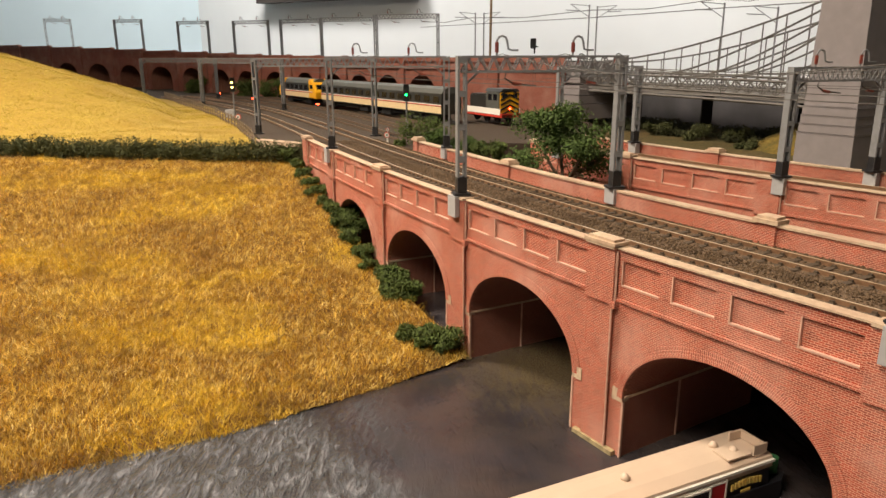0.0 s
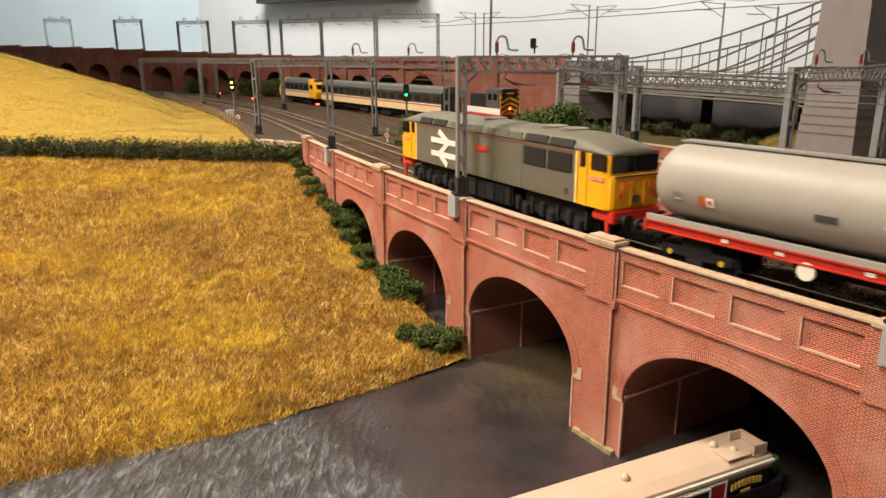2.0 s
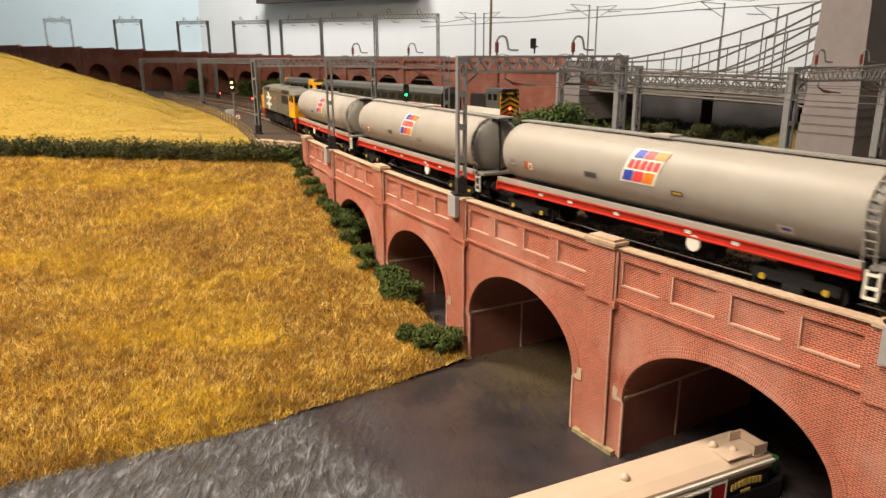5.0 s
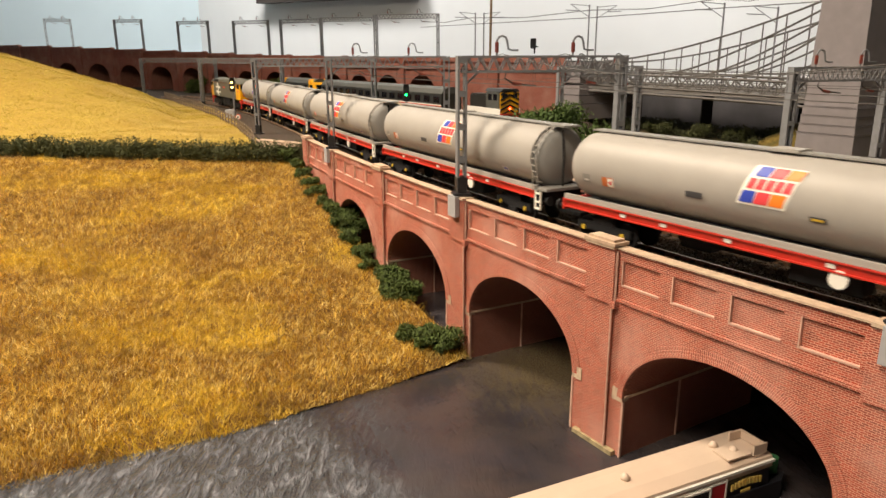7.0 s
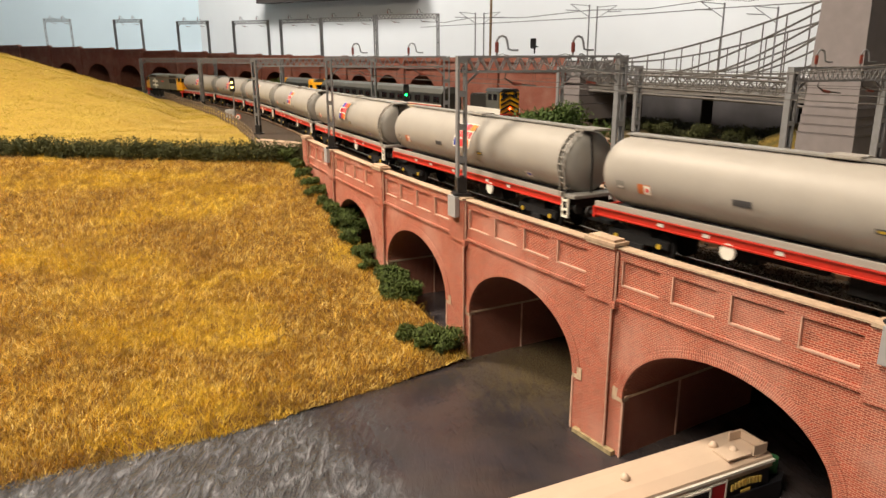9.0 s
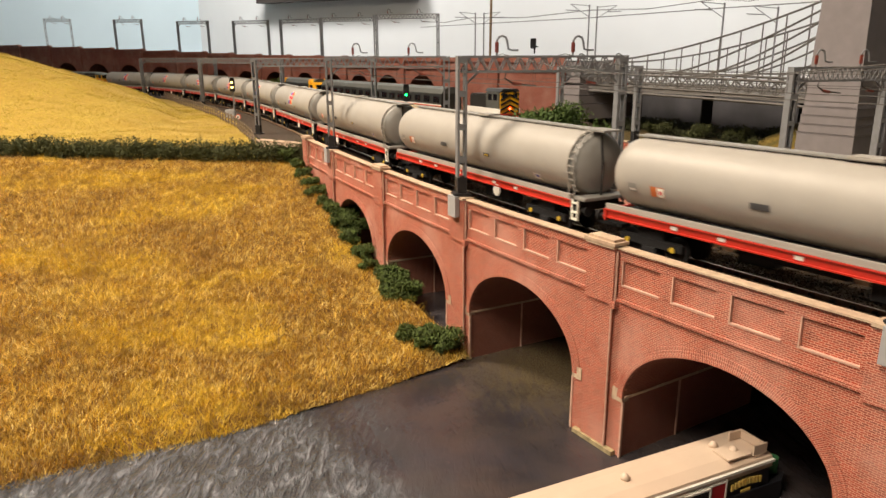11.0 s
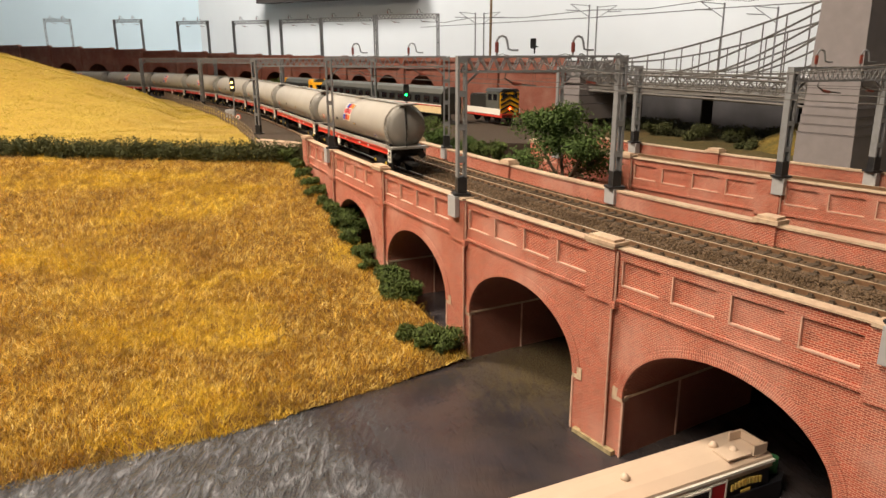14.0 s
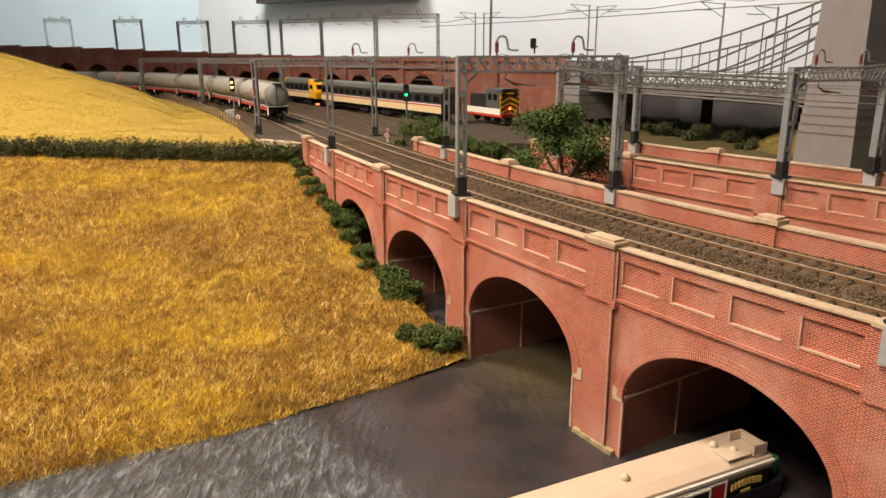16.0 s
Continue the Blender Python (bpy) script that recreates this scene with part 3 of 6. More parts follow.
def viaduct(name, label, line, lf, lb, piers, masts, caps, foot, s_end, spring_of, open_half=0.0515):
    """A brick viaduct: piers as pilasters, arched bays, panelled parapet, cream copings."""
    v = thing(name, label, "viaduct", kind="structure")
    ends = list(piers) + ([s_end] if s_end else [])
    for a, b in zip(ends, ends[1:]):
        full = b - a > 0.12
        off = 0.002 if a > 0.1 else -0.0025
        opening = ((a + b) / 2 + off - open_half, (a + b) / 2 + off + open_half) if full else None
        bm = bmesh.new()
        wall_columns(bm, line, lf, a, b, opening, foot, STRING)
        part("spandrel_wall", bm, BRICK, v, smooth=False)
        if opening:
            bm = bmesh.new()
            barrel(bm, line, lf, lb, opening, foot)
            part("arch_barrel", bm, BRICK_SHADED, v, "brick inside of an arch, coloured dark for its shade", smooth=True)
            part("arch_ring", arch_ring(line, lf, opening, foot), BRICK, v)
            part("lining_joint", bar_along(line, opening[1] - 0.0007, opening[1] + 0.0004, lf + 0.0415, lf + 0.0425, foot, SPRING - 0.0008), STONE_WORN, v, "pale upright joint in the arch lining")
            for s, d in ((opening[0], -1), (opening[1], 1)):
                part("springer", bar_along(line, min(s, s + d * 0.0068), max(s, s + d * 0.0068), lf - 0.0006, lf + 0.004, SPRING - 0.0025, SPRING + 0.0042), STONE, v, "cream stone springer")
                part("corner_bead", bar_along(line, s - 0.0006, s + 0.0006, lf - 0.0005, lf + 0.0008, foot, SPRING - 0.0025), STONE_WORN, v, "pale worn corner bead")
                part("impost", bar_along(line, s - 0.0005, s + 0.0005, lf + 0.001, lb - 0.001, SPRING - 0.0007, SPRING + 0.0007), STONE, v)
        part("string_course", bar_along(line, a, b, lf - 0.0012, lf + 0.001, STRING - 0.0008, STRING + 0.0009), BRICK, v)
        # parapet: slab with proud frame round sunk panels
        part("parapet_wall", bar_along(line, a, b, lf + 0.0012, lf + 0.006, STRING, TOP), BRICK, v)
        part("parapet_rail", bar_along(line, a, b, lf, lf + 0.002, 0.0026, TOP), BRICK, v)
        part("parapet_rail", bar_along(line, a, b, lf, lf + 0.002, STRING + 0.0009, -0.0094), BRICK, v)
        k = 4 if full else 3
        gap = (b - a - 0.0178) / k
        for i in range(k + 1):
            c = a + 0.0089 + gap * i
            part("parapet_stile", bar_along(line, c - 0.0033, c + 0.0033, lf, lf + 0.002, -0.0094, 0.0026), BRICK, v)
            if i < k:
                part("panel_edge", bar_along(line, c + 0.0033, c + gap - 0.0033, lf - 0.0003, lf + 0.0012, -0.0099, -0.0091), STONE_WORN, v, "worn pale lower edge")
                part("panel_edge", bar_along(line, c + gap - 0.0041, c + gap - 0.0034, lf - 0.0003, lf + 0.0012, -0.0094, 0.0026), STONE_WORN, v)
        part("coping", bar_along(line, a, b, lf - 0.0013, lf + 0.0050, TOP, TOP + 0.0008), STONE, v, "cream stone coping")
    for s in ends:
        w = 0.0095
        part("pilaster", bar_along(line, s - w, s + w, lf - 0.0026, lf + 0.001, STRING - 0.003, TOP - 0.0001), BRICK, v)
        part("pilaster_foot", bar_along(line, s - w + 0.0008, s + w - 0.0012, lf - 0.0016, lf + 0.001, foot, STRING - 0.003), BRICK, v)
        bm = bmesh.new()
        tube(bm, [line.put(s - w - 0.0006, lf - 0.0014, TOP - 0.001), line.put(s - w - 0.0006, lf - 0.0014, STRING - 0.001), line.put(s - w + 0.0006, lf - 0.0022, STRING - 0.006), line.put(s - w + 0.0006, lf - 0.0018, foot)], 0.0006, 6)
        part("drain_pipe", bm, STONE_WORN, v, "pale drain pipe")
        part("pier_silt", bar_along(line, s - w - 0.006, s + w + 0.004, lf - 0.0030, lf + 0.001, WATER_Z - 0.002, WATER_Z + 0.0016 + 0.0008 * math.sin(s * 400)), SILT, v, "pale dried silt at the pier foot")
        part("pipe_head", bar_along(line, s - w - 0.002, s - w + 0.001, lf - 0.003, lf, STRING - 0.0045, STRING - 0.001), BRICK, v)
        part("pilaster_coping", bar_along(line, s - w, s + w, lf - 0.0036, lf + 0.0052, TOP, TOP + 0.0015), STONE, v)
        if s in caps:
            part("pilaster_cap", bar_along(line, s - w - 0.0008, s + w + 0.0008, lf - 0.0040, lf + 0.0056, TOP + 0.0015, TOP + 0.0030), STONE, v, "cream stepped cap")
            part("pilaster_cap", bar_along(line, s - w + 0.001, s + w - 0.001, lf - 0.0026, lf + 0.0044, TOP + 0.0030, TOP + 0.0042), STONE, v)
    return v


SILT = mat("dried_silt", (0.30, 0.24, 0.13), 0.9, vary=0.4, scale=300, bump=0.0006)
STONE_WORN = mat("worn_salmon_edge", (0.55, 0.34, 0.26), 0.75, vary=0.2, scale=300)
near = viaduct("viaduct_near", "red brick arched viaduct with cream copings and panelled parapet", MAIN, LF, LB, PIERS, PIERS[1::2], [PIERS[2], PIERS[4], END_POST], WATER_Z - 0.004, END_POST, None)


def far_side(v, line, lb, s0, s1, caps, out_foot):
    """The far parapet with its inner face, coping and caps, and the outer face below."""
    part("parapet_wall", bar_along(line, s0, s1, lb - 0.005, lb, out_foot, TOP, 0.02), BRICK, v)
    part("coping", bar_along(line, s0, s1, lb - 0.0058, lb + 0.0012, TOP, TOP + 0.0013, 0.02), STONE, v, "cream stone coping")
    for s in caps:
        part("pilaster", bar_along(line, s - 0.0062, s + 0.0062, lb - 0.0066, lb + 0.002, -0.006, TOP + 0.0012), BRICK, v)
        part("pilaster_cap", bar_along(line, s - 0.0078, s + 0.0078, lb - 0.0078, lb + 0.003, TOP + 0.0012, TOP + 0.0036), STONE, v, "cream stepped cap")
        part("pilaster_cap", bar_along(line, s - 0.0060, s + 0.0060, lb - 0.0064, lb + 0.002, TOP + 0.0036, TOP + 0.0052), STONE, v)


far_side(near, MAIN, LB, -0.10, 0.617, [0.158, 0.415, 0.61], -0.030)


def track_bed(name, label, line, s0, s1, l0, l1, z, depth, material):
    bm = bmesh.new()
    sweep(bm, line, s0, s1, [(l0, z - depth), (l0, z), (l0 * 0.5 + l1 * 0.5, z + 0.0004), (l1, z), (l1, z - depth)], 0.01, closed=True, caps=True)
    bmesh.ops.recalc_face_normals(bm, faces=bm.faces[:])
    return tagged(part(name, bm, material), label, "trackbed", kind="structure")


track_bed("trackbed", "brown ballast on the viaduct deck", MAIN, -0.2, 0.70, LF + 0.0062, LB - 0.0052, -0.0026, 0.012, BALLAST)


def rails(line, s0, s1, lat, step=0.01):
    t = thing("track", "rusty model rails on half-buried sleepers", "track", "running lines", "structure")
    for o in (-0.0083, 0.0083):
        r = part("rail", bar_along(line, s0, s1, lat + o - 0.00045, lat + o + 0.00045, -0.0024, -0.0002, step), RAIL, t)
        part("rail_head", bar_along(line, s0, s1, lat + o - 0.0005, lat + o + 0.0005, -0.0002, 0.0, step), RAILTOP, r)
    return t


def sleepers(t, line, s0, s1, lat):
    bm = B(((0, 0, -0.0022), (0.0034, 0.031, 0.0014)), bevel=0.0003)
    for y in (-0.0083, 0.0083):
        for o in (-0.0013, 0.0013):
            box(bm, (0, y + o, -0.0012), (0.0018, 0.0012, 0.0012))
    me = mesh_from("sleeper", bm, SLEEPER)
    rnd = random.Random(3)
    for k in range(int((s1 - s0) / 0.0088)):
        ob = new("sleeper", me)
        ob.parent = t
        ob.matrix_basis = line.frame_at(s0 + k * 0.0088 + rnd.uniform(-0.0006, 0.0006), lat, rnd.uniform(-0.0005, -0.0001)) @ Matrix.Rotation(rnd.uniform(-0.04, 0.04), 4, "Z")


for lat in (0.0, 0.0505):
    sleepers(rails(MAIN, -0.15, 1.9, lat), MAIN, -0.1, 0.75, lat)


def ballast_stones(count):
    """Loose stones on the viaduct deck, heaped between the two lines."""
    rng = np.random.default_rng(11)
    s, lat = rng.uniform(-0.12, 0.74, count), rng.uniform(LF + 0.0075, LB - 0.0065, count)
    off = np.minimum(np.minimum(abs(lat - 0.0083), abs(lat + 0.0083)), np.minimum(abs(lat - 0.0588), abs(lat - 0.0422)))
    s, lat = s[off > 0.0016], lat[off > 0.0016]
    n = len(s)
    x, y = np.interp(s, MAIN.s, MAIN.p[:, 0]), np.interp(s, MAIN.s, MAIN.p[:, 1])
    dx = np.interp(s + 0.006, MAIN.s, MAIN.p[:, 0]) - np.interp(s - 0.006, MAIN.s, MAIN.p[:, 0])
    dy = np.interp(s + 0.006, MAIN.s, MAIN.p[:, 1]) - np.interp(s - 0.006, MAIN.s, MAIN.p[:, 1])
    d = np.hypot(dx, dy)
    heap = 0.0012 * np.clip(1 - abs(lat - 0.0252) / 0.0125, 0, 1) + 0.0010 * np.clip((abs(lat - 0.0252) - 0.040) / 0.008, 0, 1)
    c = np.stack([x + dy / d * lat, y - dx / d * lat, -0.0027 + heap + rng.uniform(-0.0003, 0.0004, n)], 1)
    octa = np.array([(1, 0, 0), (-1, 0, 0), (0, 1, 0), (0, -1, 0), (0, 0, 1), (0, 0, -1)], float)
    turn = rng.normal(0, 1, (n, 3, 3))
    q, _ = np.linalg.qr(turn)
    size = rng.uniform(0.0004, 0.0010, (n, 1, 1)) * rng.uniform(0.6, 1.2, (n, 6, 1))
    verts = (octa[None] * size) @ q + c[:, None, :]
    tri = np.array([(0, 2, 4), (2, 1, 4), (1, 3, 4), (3, 0, 4), (2, 0, 5), (1, 2, 5), (3, 1, 5), (0, 3, 5)])
    faces = (tri[None] + 6 * np.arange(n)[:, None, None]).reshape(-1, 3)
    me = bpy.data.meshes.new("ballast_stones")
    me.from_pydata(verts.reshape(-1, 3).tolist(), [], faces.tolist())
    me.materials.append(grass_mat("brown_ballast_stone", [(0.050, 0.032, 0.017), (0.115, 0.075, 0.042), (0.19, 0.13, 0.08)], [(40, 0.5, 0.7, 0.5, (0.07, 0.045, 0.025), 1.0)]))
    return tagged(new("ballast_stones", me), "loose brown ballast stones round the sleepers", "ballast", kind="stuff")


ballast_stones(42000)


# ---- foliage ----
def leaves(bm, rng, centre, radii, count, size):
    """Small leaf triangles scattered through an ellipsoid, thicker towards its skin."""
    for _ in range(count):
        d = Vector((rng.gauss(0, 1), rng.gauss(0, 1), rng.gauss(0, 1))).normalized() * (rng.random() ** 0.55) * rng.uniform(0.8, 1.25)
        p = Vector(centre) + Vector((d.x * radii[0], d.y * radii[1], d.z * radii[2]))
        a = Vector((rng.gauss(0, 1), rng.gauss(0, 1), rng.gauss(0, 1))).normalized() * size * rng.uniform(0.6, 1.3)
        b = a.orthogonal().normalized() * size * rng.uniform(0.5, 1.0)
        bm.faces.new((bm.verts.new(p - a), bm.verts.new(p + a * 0.3 + b), bm.verts.new(p + a * 0.6 - b * 0.7)))


def bush(place, size, label="clump of dark green scenic foliage", n=7, seed=1, material=None, group="bushes", leaf=0.0014):
    rng = random.Random(seed)
    b = thing("bush", label, "bush", group, at=Vector(place))
    stem = bmesh.new()
    tube(stem, [(0, 0, -0.002), (0.1 * size, 0, 0.35 * size)], [0.05 * size, 0.02 * size], 5)
    part("stem", stem, BARK, b)
    bm = bmesh.new()
    for _ in range(n):
        c = (rng.uniform(-0.6, 0.6) * size, rng.uniform(-0.5, 0.5) * size, rng.uniform(0.1, 0.75) * size)
        r = size * rng.uniform(0.25, 0.5)
        leaves(bm, rng, c, (r, r, r * 0.75), 330, leaf)
    part("crown", bm, material or LEAF, b)
    return b


def tree(place, h, spread, label, seed=2):
    rng = random.Random(seed)
    t = thing("tree", label, "tree", at=Vector(place))
    bm = bmesh.new()
    tube(bm, [(0, 0, -0.004), (0.02 * h, 0, 0.2 * h), (-0.03 * h, 0, 0.42 * h)], [0.05 * h, 0.035 * h, 0.02 * h], 7)
    tips = []
    for k in range(9):
        a = 2 * math.pi * k / 9 + rng.uniform(-0.3, 0.3)
        r, z = spread * rng.uniform(0.5, 1.0), h * rng.uniform(0.35, 0.95)
        mid = (0.45 * r * math.cos(a), 0.45 * r * math.sin(a), 0.35 * h + 0.3 * (z - 0.35 * h))
        tip = (r * math.cos(a), r * math.sin(a), z)
        tube(bm, [(0, 0, 0.3 * h), mid, tip], [0.022 * h, 0.014 * h, 0.004 * h], 5)
        tips.append(tip)
        for _ in range(3):
            q = (mid[0] + rng.uniform(-0.3, 0.3) * r, mid[1] + rng.uniform(-0.3, 0.3) * r, mid[2] + rng.uniform(-0.05, 0.2) * h)
            tube(bm, [mid, q], [0.008 * h, 0.003 * h], 4)
    part("trunk", bm, BARK, t, "grey brown bare trunk and limbs")
    bm = bmesh.new()
    for x, y, z in tips + [(rng.uniform(-0.5, 0.5) * spread, rng.uniform(-0.5, 0.5) * spread, h * rng.uniform(0.7, 1.0)) for _ in range(6)]:
        r = spread * rng.uniform(0.30, 0.46)
        leaves(bm, rng, (x, y, z), (r, r, r * 0.6), 800, 0.0017)
    part("crown", bm, LEAF_TREE, t)
    return t


LEAF_TREE = mat("tree_green_foliage", (0.046, 0.082, 0.012), 0.9, vary=0.5, scale=200)

# ---- the yard beyond the viaduct ----
left_edge = [(fx(y), y) for y in np.arange(1.84, 0.79, -0.04)]
yard_pts = [(-2.6, 3.2), (-2.6, 2.2), (-1.1, 2.0)] + left_edge + [tuple(MAIN.put(0.698, -0.030, 0).xy), tuple(MAIN.put(0.698, LB, 0).xy), tuple(MAIN.put(0.63, LB + 0.003, 0).xy), (0.055, 0.845), (0.17, 0.83), (0.225, 1.0), (0.235, 1.25), (0.2, 1.9), (-0.6, 3.4)]
flat("ground_yard", yard_pts, -0.0036, YARD, "dark brown ballasted station approach", 0.05)
scrub = mat("scrub_ground", (0.10, 0.066, 0.018), 0.95, vary=0.5, scale=200, bump=0.002, bscale=200, vary2=0.5, scale2=20, dirt=(0.05, 0.06, 0.018))
flat("ground_scrub", [(0.20, 0.84), (0.335, 0.62), (0.42, 0.50), (1.3, 0.6), (1.3, 1.25), (0.40, 1.5), (0.20, 1.5), (0.22, 1.0)], -0.022, scrub, "rough scrubby ground below the bridge", 0.03)
flat("ground_valley", [tuple(MAIN.put(s, LB + 0.001, 0).xy) for s in np.arange(-0.1, 0.64, 0.05)] + [(0.055, 0.84)] + [tuple(REAR.put(s, 0.002, 0).xy) for s in np.arange(0.7, -0.05, -0.1)], -0.045, scrub, "rough green and brown ground between the viaducts", 0.03)

# further tracks through the station throat, joined
more = bmesh.new()
for lat, s0, s1 in ((0.101, 0.70, 1.9), (0.152, 0.80, 1.9), (0.200, 0.86, 1.75)):
    for o in (-0.0083, 0.0083):
        sweep(more, MAIN, s0, s1, [(lat + o - 0.0005, -0.0035), (lat + o - 0.0005, -0.001), (lat + o + 0.0005, -0.001), (lat + o + 0.0005, -0.0035)], 0.02)
tagged(part("track_throat", more, RAIL_DULL), "dull rusty rails of the station throat", "track", kind="structure")

# ---- rear viaduct ----
RLB = 0.089
s_mast = float(np.interp(0.519, REAR.p[:, 1], REAR.s))
rear_piers = [s_mast - 0.286, s_mast - 0.143, s_mast, s_mast + 0.143]
rear_end = s_mast + 0.27
rear = viaduct("viaduct_rear", "second red brick viaduct with panelled parapet and cream coping", REAR, 0.0, RLB, rear_piers, [], [rear_piers[3], rear_end], -0.075, rear_end, None)
far_side(rear, REAR, RLB, s_mast - 0.28, s_mast + 0.31, [s_mast + 0.11], -0.04)
track_bed("trackbed_rear", "brown ballast on the rear viaduct deck", REAR, s_mast - 0.28, s_mast + 0.30, 0.0062, RLB - 0.0052, -0.0026, 0.012, BALLAST)
for lat in (0.022, 0.066):
    rails(REAR, s_mast - 0.28, s_mast + 0.30, lat)


# ---- overhead line portals ----
def mast_mesh(h, w=0.0062, d=0.0062):
    """A braced lattice mast: four corner angles, batten plates and a dark foot."""
    bm = bmesh.new()
    for sx in (-1, 1):
        box(bm, (sx * (w / 2 - 0.0007), 0, h / 2), (0.0014, d, h))
    for k in range(5):
        z = h * (0.03 + 0.235 * k)
        box(bm, (0, -d * 0.45, z), (w - 0.0022, d * 0.1, 0.0035))
        box(bm, (0, d * 0.45, z), (w - 0.0022, d * 0.1, 0.0035))
    return bm


def portal(name_label, a, b, base, top, wires=True, feet=True, lattice=True):
    """A two-mast overhead line portal from a to b, with a lattice beam and wire fittings."""
    a, b = Vector(a), Vector(b)
    d = b - a
    span, ang = d.length, math.atan2(d.y, d.x)
    p = thing("overhead_portal", name_label, "portal", "overhead line portals", at=Matrix.Translation((a.x, a.y, base)) @ Matrix.Rotation(ang, 4, "Z"))
    h = top - base
    for x in (0, span):
        bm = mast_mesh(h)
        bmesh.ops.translate(bm, verts=bm.verts[:], vec=(x, 0, 0))
        m = part("mast", bm, STEEL, p)
        if feet:
            part("mast_foot", B(((x, 0, 0.006), (0.0066, 0.0068, 0.0125)), ((x, 0, 0.0008), (0.0115, 0.0105, 0.0016)), bevel=0.0004), BLACKFOOT, m, "black painted foot")
    bm = bmesh.new()
    zt, zb, hw = h - 0.0007, h - 0.0098, 0.0022
    for y in (-hw, hw):
        for z in (zt, zb):
            box(bm, (span / 2, y, z), (span, 0.0012, 0.0014))
        n = max(6, round(span / 0.0085))
        for k in range(n):
            x0, x1 = span * k / n, span * (k + 1) / n
            rod(bm, (x0, y, zb), ((x0 + x1) / 2, y, zt), 0.0007)
            rod(bm, ((x0 + x1) / 2, y, zt), (x1, y, zb), 0.0007)
    part("beam", bm, STEEL, p)
    for x0, x1 in ((0.002, 0.012), (span - 0.002, span - 0.012)):
        part("knee_brace", rod(bmesh.new(), (x0, 0, h - 0.018), (x1, 0, h - 0.009), 0.0012), STEEL, p)
    if wires:
        for f in (0.21, 0.68):
            x = span * f
            bm = bmesh.new()
            tube(bm, [(x, 0, h), (x, 0, h + 0.009), (x + 0.0015, 0, h + 0.0112), (x + 0.0035, 0, h + 0.0118), (x + 0.0058, 0, h + 0.0108), (x + 0.0068, 0, h + 0.008), (x + 0.0075, 0, h + 0.004), (x + 0.010, 0, h + 0.0032), (x + 0.014, 0, h + 0.0032)], 0.0007, 6)
            hook = part("feeder_hook", bm, STEEL, p, "grey hooked feeder support")
            part("insulator", B(((x, 0, h + 0.0050), (0.0022, 0.0022, 0.007)), bevel=0.0006), INSUL, hook, "brown insulator")
            bm = bmesh.new()
            x2 = span * (f + 0.06)
            tube(bm, [(x2, 0, zb), (x2 - 0.001, 0, zb - 0.004), (x2 + 0.004, 0, zb - 0.007), (x2 + 0.010, 0, zb - 0.008), (x2 + 0.020, 0, zb - 0.009)], 0.0005, 5)
            reg = part("registration_arm", bm, DARKWIRE, p)
            bm = bmesh.new()
            tube(bm, [(x2 + 0.004, 0, zb - 0.007), (x2 + 0.010, 0, zb - 0.0082)], 0.0011, 6)
            part("insulator", bm, INSUL, reg)
    return p


BLACKFOOT = mat("black_mast_foot", (0.015, 0.015, 0.017), 0.5, vary=0.3)
PORTALS = [(PIERS[1], LF - 0.001), (PIERS[3], LF - 0.001), (PIERS[5], LF - 0.001)]
PORTAL_TOP = 0.0975
SKEW = {PIERS[1]: 0.031, PIERS[3]: 0.031, PIERS[5]: 0.046}
for s, l in PORTALS:
    k = s - SKEW[s]
    portal("grey lattice overhead line portal standing on the parapets", MAIN.put(s, l + 0.002, 0), MAIN.put(k, LB - 0.003, 0), TOP + 0.002, PORTAL_TOP)
    part("mast_block", bar_along(MAIN, s - 0.0048, s + 0.0048, l - 0.0052, l - 0.002, TOP - 0.0115, TOP + 0.0021), GREYBLOCK, near, "grey mast mounting block")
    part("mast_block", bar_along(MAIN, k - 0.0048, k + 0.0048, LB - 0.0075, LB + 0.001, TOP - 0.0085, TOP + 0.0021), GREYBLOCK, near, "grey mast mounting block")
for sa, la, sb, lb2 in ((0.879, -0.053, 0.788, 0.083), (1.47, -0.040, 1.305, 0.080), (1.93, -0.040, 1.77, 0.088)):
    portal("grey overhead line portal in the station throat", MAIN.put(sa, la, 0), MAIN.put(sb, lb2, 0), -0.0036, 0.0955, wires=False)
for a, b, z in (((0.2507, 0.5127), (0.3317, 0.5349), 0.0890), ((0.117, 0.712), (0.1996, 0.7299), 0.0875)):
    portal("grey lattice overhead line portal on the rear viaduct", (*a, 0), (*b, 0), TOP + 0.002, z)
    for q in (a, b):
        bm = B(((0, 0, TOP - 0.0045), (0.0095, 0.0075, 0.0130)), bevel=0.0003)
        bm.transform(Matrix.Translation((*q, 0)) @ Matrix.Rotation(-0.95, 4, "Z"))
        part("mast_block", bm, GREYBLOCK, rear, "grey mast mounting block")

# contact and catenary wires along the running lines
bm = bmesh.new()
for lat in (0.0, 0.0505):
    spots = [-0.25, 0.042, 0.311, 0.5815, 0.80, 1.35, 1.86]
    for a, b in zip(spots, spots[1:]):
        n = 8
        tube(bm, [MAIN.put(a + (b - a) * k / n, lat, 0.0795) for k in range(n + 1)], 0.00022, 4)
        tube(bm, [MAIN.put(a + (b - a) * k / n, lat, 0.0985 - 0.011 * (1 - (2 * k / n - 1) ** 2)) for k in range(n + 1)], 0.00022, 4)
        for k in range(1, n, 2):
            rod(bm, MAIN.put(a + (b - a) * k / n, lat, 0.0795), MAIN.put(a + (b - a) * k / n, lat, 0.0985 - 0.011 * (1 - (2 * k / n - 1) ** 2)), 0.0002)
